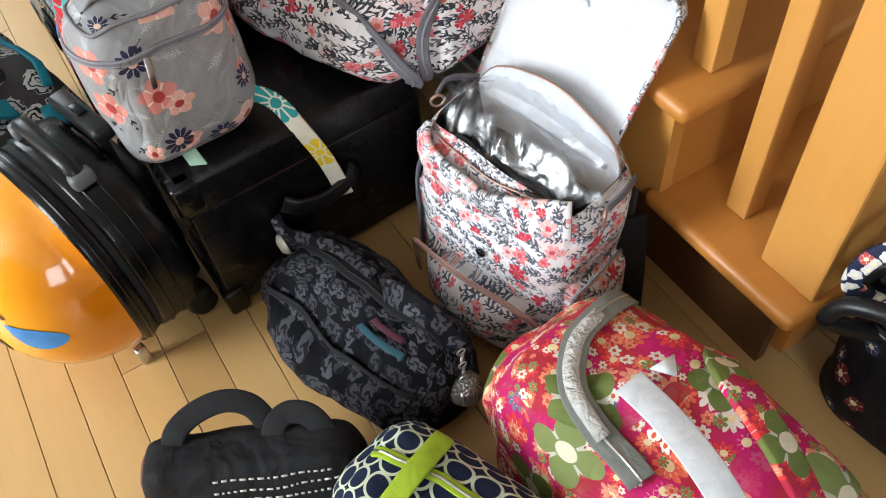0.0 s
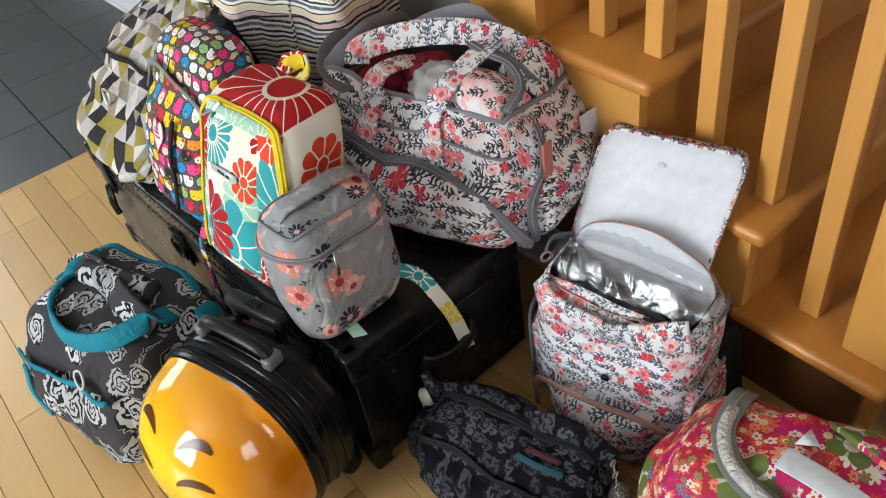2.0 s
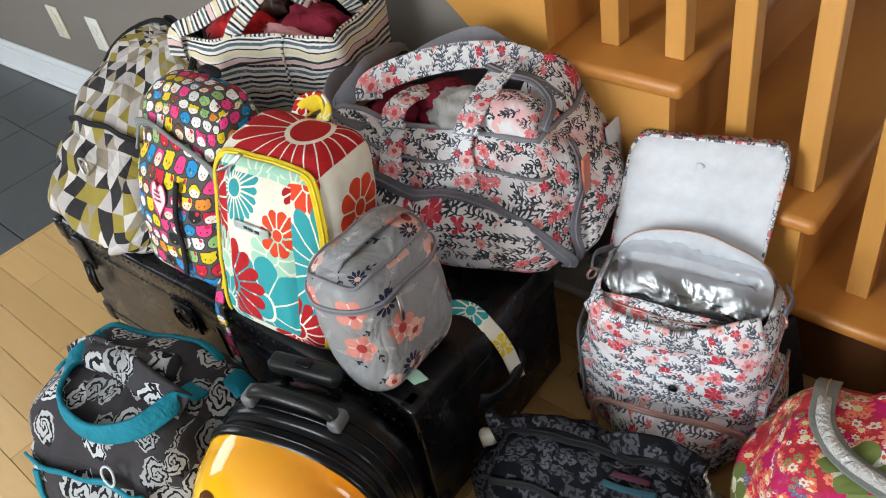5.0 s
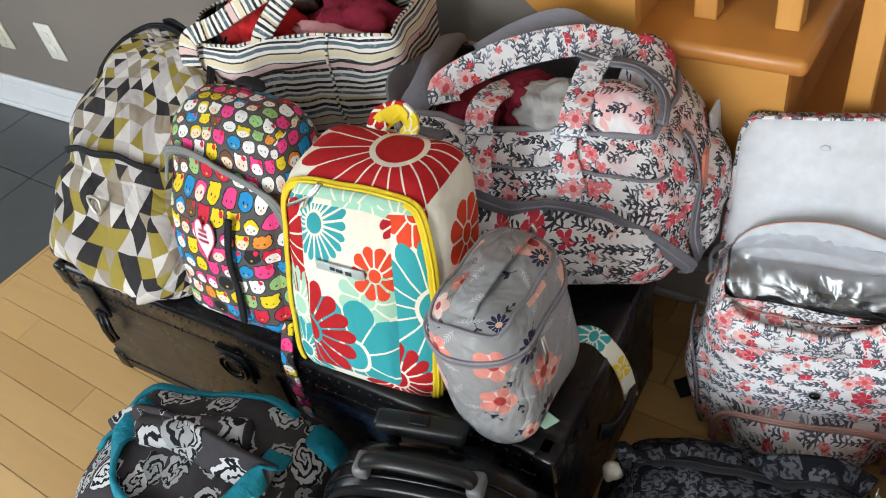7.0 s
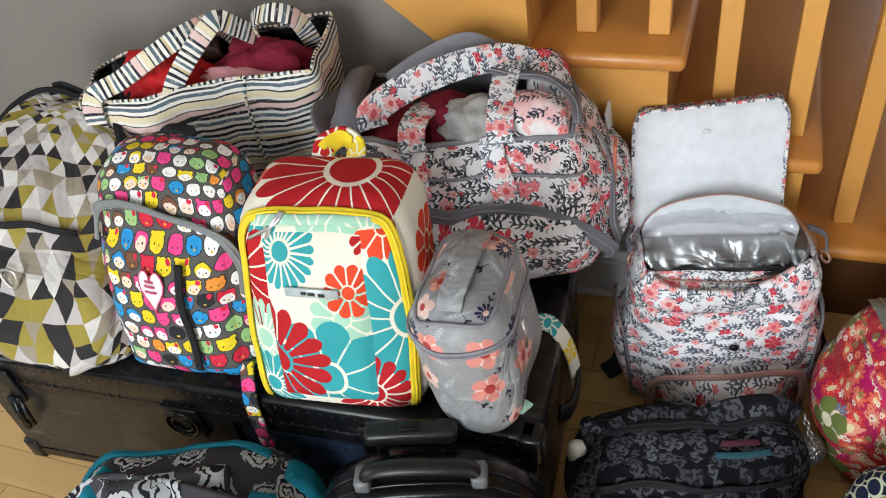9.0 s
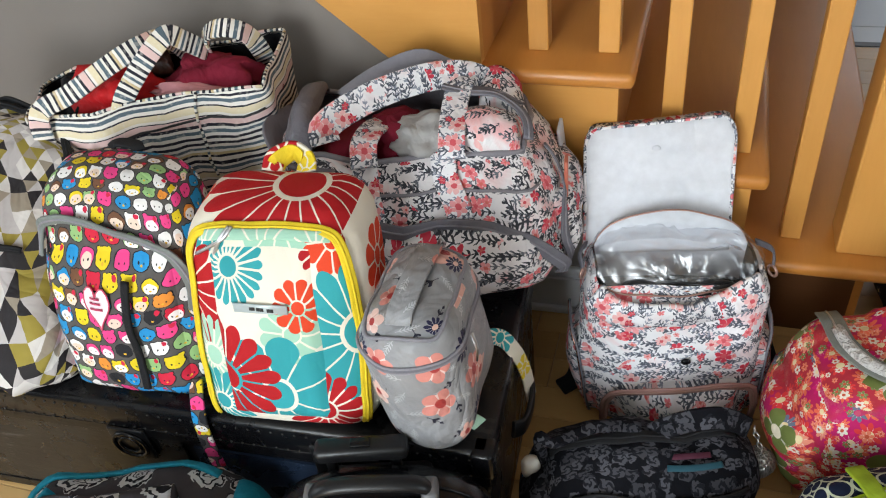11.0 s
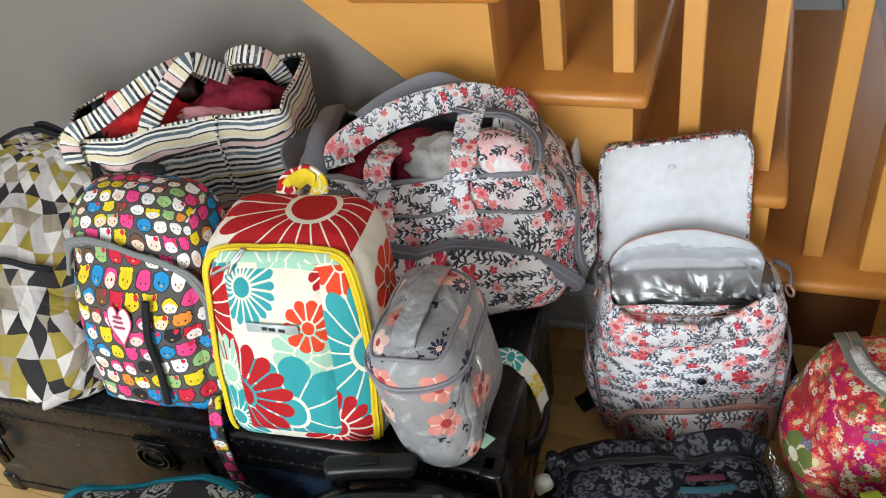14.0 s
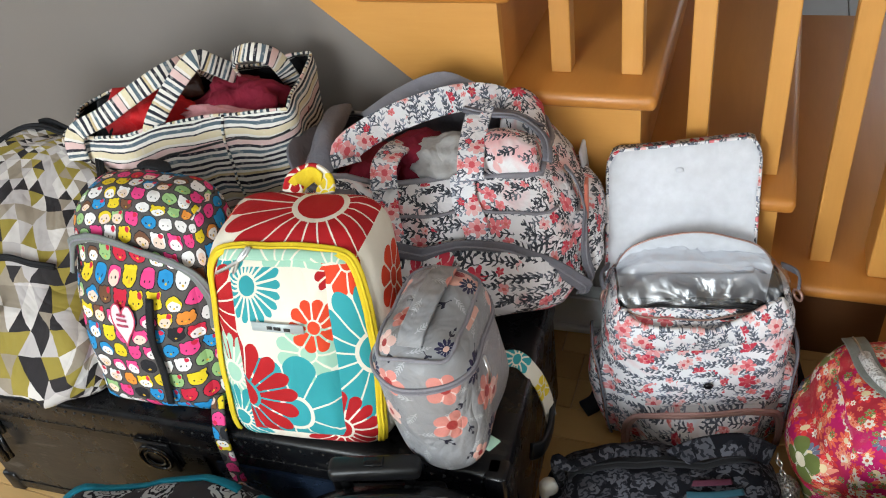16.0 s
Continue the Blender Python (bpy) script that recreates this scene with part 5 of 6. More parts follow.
    part("strap", band(smooth_path([B.on("R", 0.8, 0.70, 0.005), (0.172, 0.06, 0.15), (0.190, 0.04, 0.07), (0.215, 0.0, 0.014), (0.225, -0.06, 0.008)]), 0.050, 0.008, up=(0.7, -0.5, 0.5)), BLACK_CLOTH, g, "black padded shoulder strap")
    return m


PM = open_pack()
pouch = cloth_thing("mesh_pouch", PM @ Vector((0.02, -0.012, 0.268)), (0.100, 0.034, 0.034), hard("charcoal_nylon", (0.012, 0.012, 0.014), 0.35), 22.0, "black pouch inside the open backpack", "pouch")


def cable_net():
    bm_pts = [[(-0.09 + 0.18 * i / 12, -0.038 + 0.004 * math.sin(i * 1.3 + k * 2) + 0.004 * k, 0.304 + 0.003 * math.sin(i * 0.9 + k * 2) + 0.004 * k) for i in range(13)] for k in range(4)]
    c = thing("cable", "coiled black and gold cable in the open backpack", "cable", PM)
    for k, pts in enumerate(bm_pts):
        part("strand", tube(smooth_path(pts, 4), 0.003, False, 6), ROSE_GOLD if k == 1 else BLACK_PLASTIC, c)


cable_net()


# ---- round-fronted children's suitcase ----
def suitcase():
    W, H, D = 0.330, 0.330, 0.165
    g = thing("suitcase", "black hard-shell suitcase with a domed yellow laughing-face front", "suitcase", pose(-0.226, -0.716, 0.0, 0, 0, 16))
    y0, y1, zb = -0.034, 0.085, 0.025

    def outline(k=1.0, n=64, e=2.6):
        out = []
        for i in range(n):
            t = i * math.tau / n
            c, s = math.cos(t), math.sin(t)
            out.append((math.copysign(abs(c) ** (2 / e), c) * W / 2 * k, zb + H / 2 + math.copysign(abs(s) ** (2 / e), s) * H / 2 * k))
        return out

    def loft(rings, cap0=True, cap1=True):
        bm = bmesh.new()
        R = [[bm.verts.new((x, y, z)) for x, z in outline(k)] for y, k in rings]
        for a, b in zip(R, R[1:]):
            for i in range(64):
                bm.faces.new((a[i], a[(i + 1) % 64], b[(i + 1) % 64], b[i]))
        if cap0:
            bm.faces.new(R[0])
        if cap1:
            bm.faces.new(R[-1][::-1])
        return bm

    part("rear_shell", loft([(0.004, 0.985), (0.010, 1.0), (0.06, 1.0), (0.078, 0.975), (y1, 0.90)]), BLACK_GLOSS, g, "glossy black rear shell")
    part("front_rim", loft([(y0, 0.985), (-0.028, 1.0), (-0.012, 1.0), (-0.006, 0.985)]), BLACK_GLOSS, g, "glossy black rim with raised ribs")
    part("zip_band", loft([(-0.006, 0.975), (0.004, 0.975)], False, False), BLACK_WEB, g)
    for y in (-0.020, 0.022, 0.044):
        part("rib", tube([(x * 1.004, y, z) for x, z in outline(1.002)], 0.0025, True, 6, (0, 1, 0)), BLACK_GLOSS, g)

    def dome(x, z):
        """Height of the dome over the rim, and the place on it."""
        e = 2.4
        q = (abs(x) / (W / 2 * 0.985)) ** e + (abs(z - zb - H / 2) / (H / 2 * 0.985)) ** e
        return y0 - 0.150 * max(0.0, 1 - q) ** 0.52

    bm = bmesh.new()
    c = bm.verts.new((0, dome(0, zb + H / 2), zb + H / 2))
    prev = None
    for k in range(1, 19):
        s = math.sin(k / 18 * math.pi / 2)
        cur = [bm.verts.new((x, dome(x, z) if k < 18 else y0 + 0.001, z)) for x, z in outline(0.985 * s, e=2.0 + 0.6 * s)]
        for i in range(64):
            if prev is None:
                bm.faces.new((c, cur[i], cur[(i + 1) % 64]))
            else:
                bm.faces.new((prev[i], cur[i], cur[(i + 1) % 64], prev[(i + 1) % 64]))
        prev = cur
    shell = part("front_shell", bm, SHELL, g, "domed glossy yellow-orange front")

    def decal(name, pts, material, lift=0.0012):
        cx, cz = sum(p[0] for p in pts) / len(pts), sum(p[1] for p in pts) / len(pts)
        bm = bmesh.new()
        n = len(pts)
        rows = []
        for k in range(6):
            s = (k + 1) / 6
            rows.append([bm.verts.new((cx + (x - cx) * s, dome(cx + (x - cx) * s, cz + (z - cz) * s) - lift, cz + (z - cz) * s)) for x, z in pts])
        m = bm.verts.new((cx, dome(cx, cz) - lift, cz))
        for i in range(n):
            bm.faces.new((m, rows[0][i], rows[0][(i + 1) % n]))
        for a, b in zip(rows, rows[1:]):
            for i in range(n):
                bm.faces.new((a[i], b[i], b[(i + 1) % n], a[(i + 1) % n]))
        return part(name, bm, material, shell)

    def crescent(name, cx, cz, r, a0, a1, th, material, lift=0.0012, n=20, across=6):
        bm = bmesh.new()
        rows = []
        for i in range(n + 1):
            t = radians(a0 + (a1 - a0) * i / n)
            k = th * math.sin(math.pi * (i + 0.6) / (n + 1.2)) ** 0.6
            row = []
            for j in range(across + 1):
                q = r + k * (2 * j / across - 1)
                x, z = cx + q * math.cos(t), cz + q * math.sin(t)
                row.append(bm.verts.new((x, dome(x, z) - lift, z)))
            rows.append(row)
        for a, b in zip(rows, rows[1:]):
            for j in range(across):
                bm.faces.new((a[j], a[j + 1], b[j + 1], b[j]))
        return part(name, bm, material, shell)

    def stroke(name, cx, cz, r, half, w):
        return crescent(name, cx, cz, r, 90 + half, 90 - half, w / 2, BROWN_PRINT)

    mid = -0.004

    def drop(p0, p1, w, n=24):
        (ax, az), (bx, bz) = p0, p1
        L = math.hypot(bx - ax, bz - az)
        ux, uz = (bx - ax) / L, (bz - az) / L
        out = []
        for i in range(n):
            t = i * math.tau / n
            al = (1 - math.cos(t)) / 2
            k = w * math.sin(t) * max(al, 0.02) ** 0.7
            out.append((ax + ux * L * al - uz * k, az + uz * L * al + ux * k))
        return out

    for s in (-1, 1):
        stroke("brow", mid + s * 0.056, 0.272, 0.042, 42, 0.011)
        stroke("eye", mid + s * 0.062, 0.216, 0.044, 48, 0.014)
        decal("tear", drop((mid + s * 0.092, 0.238), (mid + s * 0.140, 0.184), 0.028), TEAR_BLUE, 0.0022)
    crescent("mouth", mid, 0.198, 0.058, 196, 344, 0.024, BROWN_PRINT)
    crescent("teeth", mid, 0.200, 0.056, 202, 338, 0.011, TOOTH_WHITE, 0.0020)
    # carrying handle on top, with grey ends
    h = part("handle", sweep(smooth_path([(-0.078, 0.032, zb + H - 0.010), (-0.070, 0.030, zb + H + 0.016), (-0.035, 0.028, zb + H + 0.030), (0.035, 0.028, zb + H + 0.028), (0.070, 0.030, zb + H + 0.016), (0.078, 0.032, zb + H - 0.010)]), circle(0.0085, 10, 1.5), False, (0, 0, 1)), BLACK_PLASTIC, g, "black carrying handle")
    for s in (-1, 1):
        part("handle_end", box(s * 0.078 - 0.011, s * 0.078 + 0.011, 0.014, 0.048, zb + H - 0.010, zb + H + 0.014, 0.006), GREY_PLASTIC, h, "grey plastic button")
    # telescopic handle
    part("trolley_grip", box(-0.082, 0.048, 0.080, 0.112, zb + H - 0.002, zb + H + 0.024, 0.009, 3), BLACK_PLASTIC, g, "black trolley grip")
    part("button", box(-0.030, -0.002, 0.088, 0.104, zb + H + 0.0241, zb + H + 0.028, 0.002), BLACK_GLOSS, g)
    for s in (-0.062, 0.028):
        part("trolley_tube", box(s - 0.007, s + 0.007, 0.0865, 0.100, 0.05, zb + H + 0.003, 0.003), BLACK_PLASTIC, g)
    part("back_plate", box(-0.075, 0.075, 0.0855, 0.120, 0.04, zb + H - 0.05, 0.012), BLACK_PLASTIC, g)
    for s in (-1, 1):
        w = part("wheel", sweep([(s * 0.105 - 0.012, 0.085, 0.022), (s * 0.105 + 0.012, 0.085, 0.022)], circle(0.022, 20), False, (0, 0, 1)), BLACK_PLASTIC, g)
        part("wheel_arch", box(s * 0.105 - 0.020, s * 0.105 + 0.020, 0.055, 0.104, 0.020, 0.062, 0.010), BLACK_PLASTIC, g)
        part("foot", box(s * 0.110 - 0.008, s * 0.110 + 0.008, -0.052, -0.034, 0.0, 0.040, 0.003), STEEL, g, "small metal foot")


suitcase()


# ---- charcoal duffel with white roses and teal trim ----
def duffel():
    B = Soft(0.43, 0.285, 0.285, 0.075, (0.78, 0.86), (-0.025, 0.02), (0.02, 0.02), 0.016, 6.0, 71.0)
    g = thing("duffel_bag", "charcoal duffel bag with white line roses and teal trim", "duffel bag", pose(-0.585, -0.797, 0.002, 0, 0, 14))
    part("body", B.body(n=24), ROSES, g)
    part("front_pocket", B.panel("F", -0.85, 0.85, 0.05, 0.72, 0.012, 16, 0.02), ROSES, g)
    part("side_pocket", B.panel("L", -0.8, 0.8, 0.04, 0.55, 0.01, 12, 0.014), ROSES, g)
    part("pocket_trim", band(B.line("F", [(-0.76, 0.66), (-0.3, 0.70), (0.3, 0.72), (0.76, 0.70)], 0.020), 0.014, 0.004, ups=B.ups("F", [(-0.76, 0.66), (-0.3, 0.70), (0.3, 0.72), (0.76, 0.70)])), TEAL_CLOTH, g, "teal pocket trim")
    part("pocket_trim", band(B.line("F", [(-0.55, 0.66), (-0.62, 0.45), (-0.55, 0.30), (-0.40, 0.26)], 0.026), 0.012, 0.004, ups=B.ups("F", [(-0.55, 0.66), (-0.62, 0.45), (-0.55, 0.30), (-0.40, 0.26)])), TEAL_CLOTH, g, "teal pocket trim")
    part("side_trim", band(B.line("L", [(-0.9, 0.30), (-0.5, 0.60), (0.2, 0.62), (0.8, 0.5)], 0.007), 0.016, 0.004, ups=B.ups("L", [(-0.9, 0.30), (-0.5, 0.60), (0.2, 0.62), (0.8, 0.5)])), TEAL_CLOTH, g, "teal pocket trim")
    part("back_trim", band(B.line("T", [(-0.98, 0.35), (-0.9, 0.8), (-0.5, 0.97), (0.2, 0.99), (0.85, 0.92)], 0.004), 0.016, 0.004, ups=B.ups("T", [(-0.98, 0.35), (-0.9, 0.8), (-0.5, 0.97), (0.2, 0.99), (0.85, 0.92)])), TEAL_CLOTH, g, "teal edge trim")
    # wide teal-lined handle that lies on top as a loop
    pts = [(-0.115, 0.07, 0.296), (-0.132, 0.0, 0.294), (-0.095, -0.070, 0.286), (0.0, -0.098, 0.280), (0.085, -0.070, 0.290), (0.122, 0.0, 0.296), (0.118, 0.05, 0.268)]
    part("handle", band(smooth_path(pts), 0.038, 0.006, up=(0, -1, 0.2), ups=None), TEAL_CLOTH, g, "wide teal handle")
    pts = [(-0.165, 0.02, 0.270), (-0.11, 0.035, 0.300), (-0.01, 0.02, 0.310), (0.07, 0.0, 0.310), (0.13, 0.0, 0.278)]
    part("handle", band(smooth_path(pts), 0.055, 0.008, up=(0, -0.75, 0.6)), ROSES, g, "wide rose-printed handle")
    part("side_panel", B.panel("R", 0.45, 0.95, 0.55, 0.95, 0.006, 10, 0.006), TEAL_CLOTH, g, "teal side panel")
    part("roll", tube(smooth_path([B.on("T", -0.5, 0.5, 0.012), B.on("T", 0.0, 0.55, 0.02), B.on("T", 0.6, 0.6, 0.014)]), 0.026, False, 12), ROSES, g)
    for k in range(2):
        p = B.on("F", -0.66 + 0.08 * k, 0.34, 0.024)
        part("zip_pull", band([p, p + Vector((0.004, -0.004, -0.028))], 0.004, 0.002, up=(0, -1, 0)), STEEL, g)
    part("ring_patch", tube([B.on("F", 0.42 + 0.085 * math.cos(i * math.tau / 16), 0.80 + 0.055 * math.sin(i * math.tau / 16), 0.024) for i in range(16)], 0.0022, True, 6), GREY_PALE, g, "pale round patch")


duffel()


# ---- black satchel with dark grey roses ----
def satchel():
    B = Soft(0.37, 0.175, 0.170, 0.055, (0.86, 0.55), (0.0, 0.02), (0.01, 0.02), 0.016, 8.0, 81.0)
    g = thing("satchel", "black satchel bag with dusky grey rose print", "handbag", pose(0.098, -0.412, 0.002, 0, 0, 17))
    part("body", B.body(n=22), NIGHT, g)
    part("front_pocket", B.panel("F", -0.9, 0.9, 0.05, 0.62, 0.012, 14, 0.016), NIGHT, g)
    part("end_pocket", B.panel("L", -0.8, 0.8, 0.05, 0.8, 0.010, 10, 0.012), NIGHT, g)
    zipper(B, "F", [(-0.92, 0.70), (-0.3, 0.74), (0.3, 0.74), (0.92, 0.70)], g, BLACK_WEB, BLACK_WEB, 0.014, 0.008)
    zipper(B, "T", [(-0.95, 0.5), (0.0, 0.5), (0.95, 0.5)], g, BLACK_WEB, BLACK_WEB, 0.02, 0.003)
    part("handle", band(smooth_path([B.on("L", 0.0, 0.85, 0.0), (-0.165, 0.005, 0.215), (-0.14, 0.0, 0.205), (-0.07, 0.03, 0.196), (0.0, 0.035, 0.180)]), 0.018, 0.005, up=(0, -0.3, 1)), NIGHT, g, "black handle with printed end")
    part("handle", band(smooth_path([(0.02, 0.03, 0.168), (0.06, 0.02, 0.205), (0.12, 0.02, 0.210), (0.17, 0.03, 0.165)]), 0.034, 0.006, up=(0, -0.7, 0.7)), NIGHT, g)
    part("inner_pouch", band(smooth_path([(0.03, -0.030, 0.158), (0.07, -0.036, 0.163), (0.115, -0.030, 0.159)]), 0.010, 0.003, up=(0, -0.3, 1)), hard("dull_teal_cloth", (0.012, 0.07, 0.10), 0.8), g, "teal pouch edge showing in the opening")
    part("inner_pouch", band(smooth_path([(0.04, -0.014, 0.163), (0.07, -0.018, 0.169), (0.10, -0.014, 0.163)]), 0.009, 0.003, up=(0, -0.3, 1)), hard("magenta_cloth", (0.06, 0.006, 0.022), 0.8), g, "magenta pouch edge")


satchel()
SM = pose(0.098, -0.412, 0.002, 0, 0, 17)


def small_bottle():
    b = thing("small_bottle", "small white bottle with a blue base in the side pocket", "bottle", SM @ pose(-0.180, 0.016, 0.098, 8, 0, 0))
    for nm, mt, prof in (("bottle_body", WHITE_PLASTIC, [(0.0, 0.014), (0.012, 0.016), (0.045, 0.016), (0.056, 0.012), (0.058, 0.004)]), ("bottle_base", TEAR_BLUE, [(-0.03, 0.012), (-0.022, 0.0155), (-0.0005, 0.0155)])):
        bm = bmesh.new()
        R = [[bm.verts.new((r * math.cos(i * math.tau / 16), 0.7 * r * math.sin(i * math.tau / 16), z)) for i in range(16)] for z, r in prof]
        for a, c in zip(R, R[1:]):
            for i in range(16):
                bm.faces.new((a[i], a[(i + 1) % 16], c[(i + 1) % 16], c[i]))
        bm.faces.new(R[0][::-1])
        bm.faces.new(R[-1])
        part(nm, bm, mt, b)


small_bottle()


def charm():
    c = thing("pompom_charm", "silver glitter ball charm on a small chain", "charm", pose(0.277, -0.350, 0.105))
    bm = bmesh.new()
    bmesh.ops.create_icosphere(bm, subdivisions=4, radius=0.026)
    for v in bm.verts:
        v.co *= 1 + 0.07 * noise.noise(v.co * 160)
    n = Net("silver_glitter")
    gl = n.voronoi(260, n.obj, 1.0)
    part("ball", bm, n.done(n.mix(gl["Distance"], (0.10, 0.10, 0.10), (0.42, 0.41, 0.39)), 0.3, gl["Distance"], 0.8, 0.003, Metallic=0.7), c)
    for k in range(5):
        ring((0.0 - 0.004 * k, 0.002 * k, 0.030 + 0.010 * k), 0.006, 0.0013, (1, k % 2, 0), STEEL, c, "link")


charm()


# ---- bright red meadow-print weekender ----
def meadow_bag():
    B = Soft(0.370, 0.232, 0.265, 0.060, (1.11, 0.95), (0.0, 0.0), (0.02, 0.03), 0.014, 6.0, 91.0, dome=0.015)
    g = thing("travel_bag", "bright pink, red and green meadow-print travel bag with grey zip", "travel bag", pose(0.522, -0.225, 0.002, 0, 0, 10))
    part("body", B.body(n=24), MEADOW, g)
    part("end_pocket", B.panel("L", -0.85, 0.85, 0.05, 0.70, 0.012, 12, 0.016), MEADOW, g)
    part("flap", B.panel("T", -0.50, 0.95, 0.34, 0.96, 0.014, 16, 0.016), MEADOW, g, "raised printed top flap")
    zp = [(-0.74, 0.99), (-0.75, 0.70), (-0.67, 0.42), (-0.48, 0.27), (-0.20, 0.19), (0.10, 0.16)]
    z = zipper(B, "T", zp, g, plain_cloth("grey_green_tape", (0.22, 0.23, 0.21), 0.6, 0.2, 50), STEEL, 0.034, 0.008)
    part("fleece", tube(B.line("T", [(-0.745, 0.72), (-0.67, 0.42), (-0.48, 0.27), (-0.20, 0.19)], 0.010), 0.010, False, 8), SHERPA, z, "white fleece showing in the zip")
    part("handle", band(smooth_path([B.on("T", -0.1, 0.95, 0.01), B.on("T", 0.1, 0.75, 0.055), B.on("T", 0.5, 0.62, 0.060), B.on("T", 0.85, 0.55, 0.03), B.on("R", 0.0, 0.8, 0.01)]), 0.040, 0.007, up=(0, 0.3, 1)), MEADOW, g)
    part("paper_tag", band(smooth_path([B.on("T", -0.30, 0.46, 0.028), B.on("T", 0.0, 0.42, 0.042), B.on("T", 0.40, 0.32, 0.050), B.on("T", 0.85, 0.20, 0.040)]), 0.038, 0.002, up=(0, 0, 1)), WHITE_TAG, g, "pale white ribbon tag")
    bm = bmesh.new()
    p = B.on("T", -0.22, 0.62, 0.040)
    vs = [bm.verts.new(p + Vector(v)) for v in ((-0.012, -0.012, 0.0), (0.016, 0.0, 0.003), (-0.004, 0.020, 0.003), (-0.012, -0.012, -0.002), (0.016, 0.0, 0.001), (-0.004, 0.020, 0.001))]
    for q in ((0, 1, 2), (5, 4, 3), (0, 3, 4, 1), (1, 4, 5, 2), (2, 5, 3, 0)):
        bm.faces.new([vs[i] for i in q])
    part("small_tag", bm, WHITE_TAG, g, "small folded white tag")


meadow_bag()


# ---- navy lattice bag, lime strap ----
def lattice_bag():
    B = Soft(0.28, 0.17, 0.25, 0.05, (0.95, 0.8), (0.0, 0.02), (0.02, 0.02), 0.010, 7.0, 101.0)
    g = thing("handbag", "navy bag with white lattice print and lime strap", "handbag", pose(0.468, -0.490, 0.002, 0, 0, 25))
    part("body", B.body(n=20), LATTICE, g)
    part("strap", band(smooth_path([B.on("F", -0.75, 0.3, 0.01), B.on("F", -0.55, 0.85, 0.012), B.on("T", -0.42, 0.45, 0.014), B.on("T", -0.40, 0.95, 0.01)]), 0.026, 0.004, up=(0, -0.5, 0.8)), LIME_CLOTH, g, "lime green strap")
    zipper(B, "T", [(-0.9, 0.55), (0.0, 0.6), (0.9, 0.55)], g, LIME_CLOTH, STEEL, 0.014, 0.004)


lattice_bag()


# ---- black lettered bag ----
def lettered_bag():
    B = Soft(0.27, 0.14, 0.175, 0.03, (1.0, 0.45), (0.0, 0.02), (0.01, 0.01), 0.007, 9.0, 111.0)
    g = thing("handbag", "black bag with rows of small pale lettering and two handles", "handbag", pose(0.240, -0.652, 0.002, 0, 0, 62))
    part("body", B.body(n=18), BLACK_CLOTH, g)
    rnd = random.Random(5)
    for r in range(9):
        a = -0.30
        while a < 0.78:
            w = rnd.uniform(0.02, 0.06)
            part("print_bar", band([B.on("F", a, 0.94 - r * 0.085, 0.0015), B.on("F", a + w, 0.94 - r * 0.085, 0.0015)], 0.0032, 0.0008, up=(0, -1, 0.3)), PRINT_WHITE, g)
            a += w + 0.03
    for pts in ([(-0.095, 0.020, 0.13), (-0.096, 0.038, 0.178), (-0.072, 0.062, 0.192), (-0.030, 0.076, 0.198), (0.006, 0.070, 0.190), (0.026, 0.048, 0.168), (0.030, 0.030, 0.14)],
                [(0.035, 0.010, 0.14), (0.034, 0.038, 0.176), (0.052, 0.056, 0.186), (0.080, 0.052, 0.185), (0.100, 0.032, 0.170), (0.102, 0.012, 0.14)]):
        part("handle", band(smooth_path(pts), 0.030, 0.005, up=(0, -0.45, 0.9)), BLACK_WEB, g, "black webbing handle")
    part("end_patch", B.panel("L", -0.6, 0.6, 0.2, 0.9, 0.004, 8, 0.004), hard("plum_leather", (0.06, 0.012, 0.02), 0.4), g, "dark plum end patch")


lettered_bag()


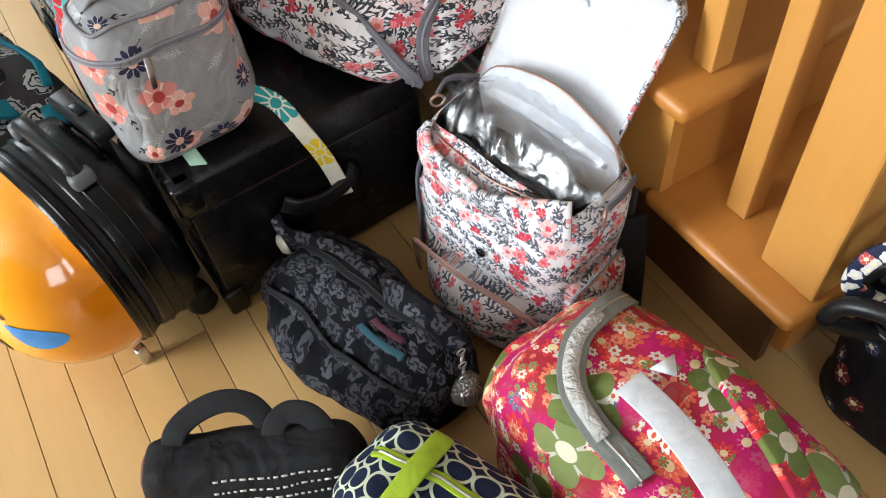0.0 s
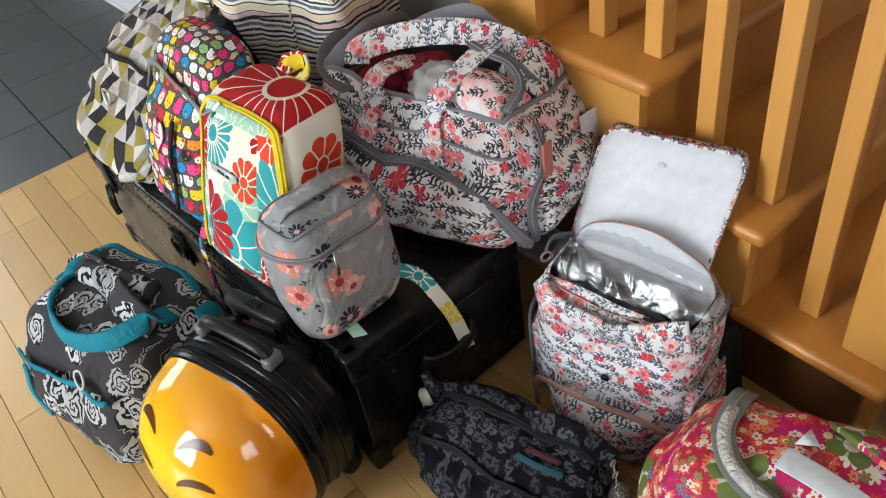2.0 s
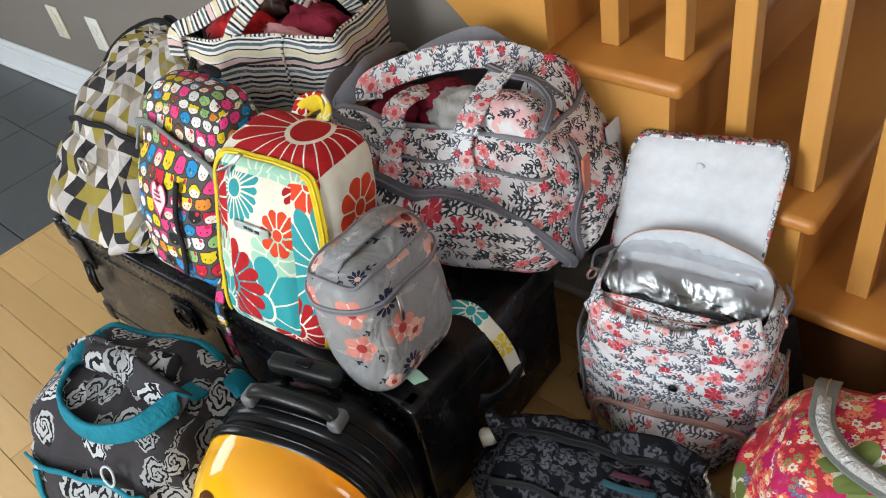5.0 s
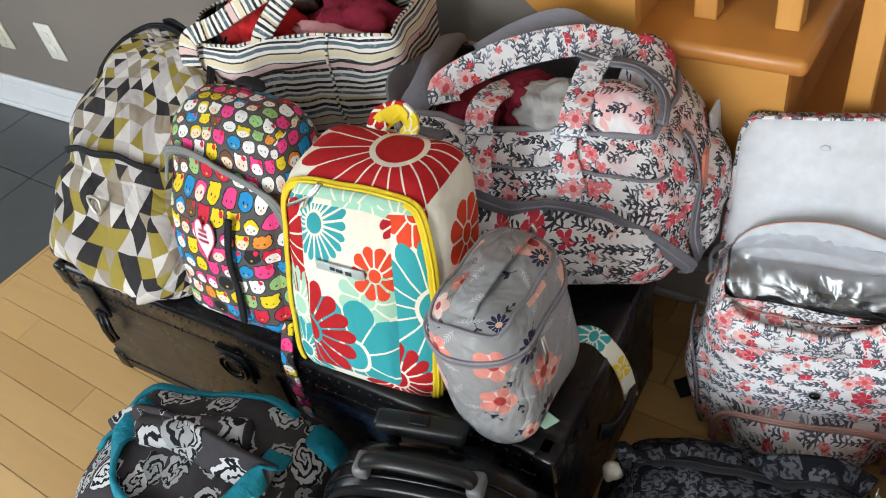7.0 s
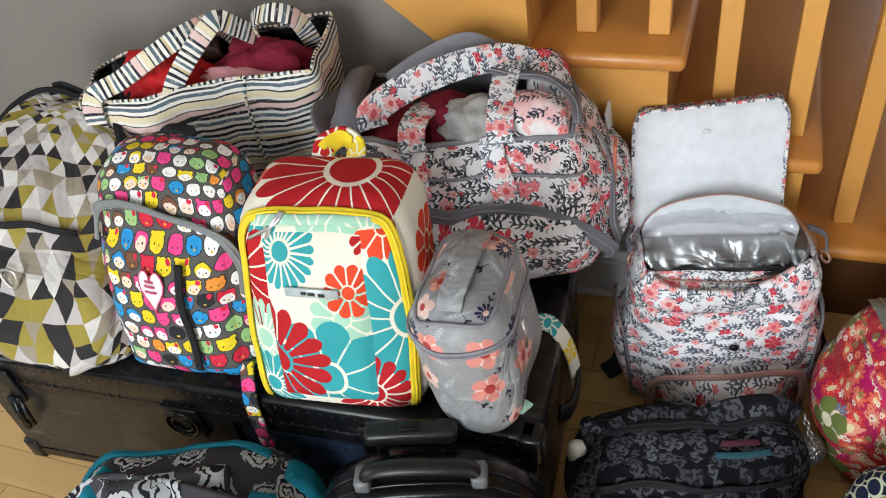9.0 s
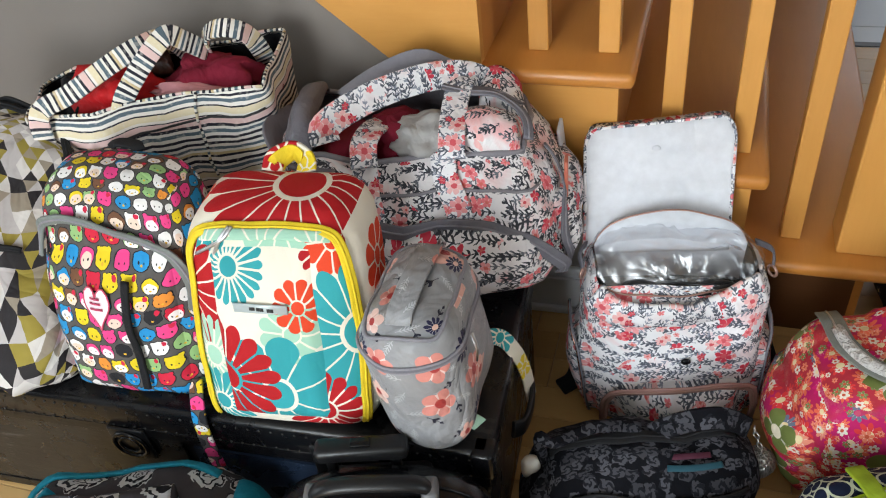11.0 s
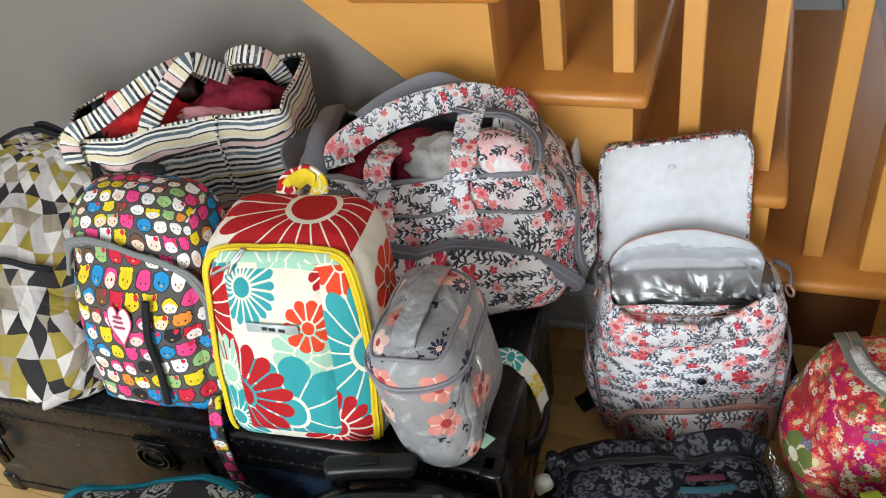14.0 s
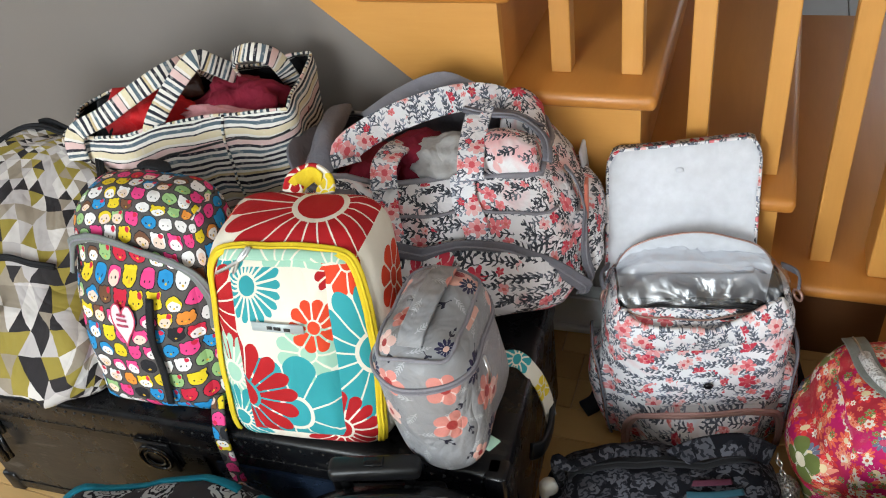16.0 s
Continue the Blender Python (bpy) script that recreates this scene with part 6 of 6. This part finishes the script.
# ---- dark bag at the foot of the stair ----
def dark_bag():
    B = Soft(0.27, 0.20, 0.29, 0.05, (0.92, 0.8), (0.0, 0.0), (0.02, 0.02), 0.012, 7.0, 121.0)
    g = thing("handbag", "black bag with dim floral print and printed handle loop", "handbag", pose(0.650, 0.190, 0.002, 0, 0, 8))
    n = Net("dim_floral_print")
    c = n.scatter((0.010, 0.010, 0.014), 26, 0.016, 6, [(0, (0.16, 0.02, 0.02)), (0.4, (0.03, 0.04, 0.10)), (0.7, (0.25, 0.20, 0.18))], 0.55)
    dim = n.cloth(c, 0.65, 0.8, 10)
    part("body", B.body(n=18), dim, g)
    zipper(B, "F", [(-0.9, 0.8), (0.0, 0.86), (0.9, 0.8)], g, BLACK_WEB, GREY_BAND, 0.016, 0.004)
    n = Net("navy_floral_trim")
    trim = n.cloth(n.scatter((0.02, 0.025, 0.06), 60, 0.010, 5, [(0, (0.70, 0.68, 0.66)), (0.6, (0.50, 0.08, 0.08))], 0.8), 0.7, 0.4, 20)
    part("handle", band(smooth_path([(-0.105, -0.08, 0.27), (-0.150, -0.130, 0.32), (-0.140, -0.120, 0.385), (-0.085, -0.085, 0.400), (-0.045, -0.04, 0.36), (-0.05, 0.0, 0.28)]), 0.022, 0.005, up=(0.3, -0.7, 0.4)), trim, g, "navy and white printed handle loop")
    for y in (-0.145, -0.06):
        part("handle", tube(smooth_path([(-0.10, y + 0.06, 0.22), (-0.150, y, 0.26), (-0.135, y, 0.310), (-0.06, y + 0.01, 0.330), (0.06, y + 0.01, 0.325), (0.10, y + 0.06, 0.26)]), 0.012, False, 10), BLACK_PLASTIC, g, "thick black handle")
    part("pouch", tube(smooth_path([(-0.05, 0.03, 0.27), (0.02, 0.02, 0.30), (0.10, 0.02, 0.29)]), 0.030, False, 12), GREY_CLOTH, g)
    part("printed_rim", band(smooth_path([(-0.03, -0.05, 0.275), (0.04, -0.06, 0.31), (0.12, -0.04, 0.30)]), 0.04, 0.005, up=(0, -0.8, 0.5)), trim, g)


dark_bag()

# ---- the floors: boards of the hall, dark tiles of the entry, pale tiles of the far room ----
TILE_EDGE = -1.655
floor = tagged(new("floor"), "honey maple strip floor with dark tiles beyond", "floor", kind="structure")
part("subfloor", box(-4.0, 3.0, -3.6, 4.0, -0.10, -0.014), GROUT, floor, "", False)
BW = 0.074
plank_mesh = {}


def plank(length):
    key = round(length, 2)
    if key not in plank_mesh:
        bm = box(0, key - 0.0012, 0, BW - 0.0012, -0.0135, 0, 0.0008, 1)
        me = bpy.data.meshes.new("plank")
        bm.to_mesh(me)
        bm.free()
        me.materials.append(MAPLE_FLOOR)
        plank_mesh[key] = me
    return plank_mesh[key]


rnd = random.Random(11)
rest = []
row, y = 0, 1.30
while y > -3.6:
    y -= BW
    x = TILE_EDGE
    while x < 3.0:
        L = rnd.choice((0.45, 0.6, 0.75, 0.9, 1.1))
        if x == TILE_EDGE:
            L = rnd.choice((0.2, 0.35, 0.5, 0.7, 0.9))
        L = min(L, 3.0 - x)
        if L < 0.05:
            break
        if y > -1.5 and x < 1.0:
            b = new("plank", plank(L))
            b.parent = floor
            b.location = (x, y, 0)
        else:
            rest.append((x, y, L))
        x += L
bm = bmesh.new()
for x, y, L in rest:
    slab(bm, x, x + L - 0.0012, y, y + BW - 0.0012, -0.0135, 0)
n = Net("maple_floor_far")
gx, gy, gz = n.xyz(n.obj)
ri = n.t.nodes.new("ShaderNodeNewGeometry").outputs["Random Per Island"]
c = n.mix(n.noise(26, n.join(n.mul(gx, 0.11), gy, n.mul(ri, 9.0)), 5, 0.6, 1.2), (0.68, 0.435, 0.185), (0.56, 0.345, 0.135))
tagged(part("far_planks", bm, n.done(n.mix(1.0, c, n.ramp(ri, [(0, (0.82, 0.78, 0.72)), (1, (1.05, 1.02, 0.97))]), "MULTIPLY"), 0.33), floor, "", False), kind="stuff")


def tiles(x0, x1, y0, y1, size, material):
    me = None
    x = x1
    while x > x0 + 0.02:
        y = y1
        while y > y0 + 0.02:
            if me is None:
                bm = box(-size + 0.002, -0.002, -size + 0.002, -0.002, -0.013, -0.001, 0.0012, 1)
                t = part("tile", bm, material, floor, "", False)
                me = t.data
            else:
                t = new("tile", me)
                t.parent = floor
            t.location = (x, y, 0)
            y -= size
        x -= size


tiles(-4.0, TILE_EDGE - 0.012, -3.6, 0.04, 0.32, TILE_DARK)
tiles(-1.7, 3.0, 1.33, 4.0, 0.32, TILE_PALE)
part("threshold", box(0.5, 3.0, 1.302, 1.328, -0.0135, 0.003, 0.001, 1), GREY_PLASTIC, floor, "grey metal strip", False)
part("threshold", box(TILE_EDGE - 0.012, TILE_EDGE - 0.001, -3.6, 0.04, -0.0135, 0.001, 0.001, 1), MAPLE_FLOOR, floor, "", False)
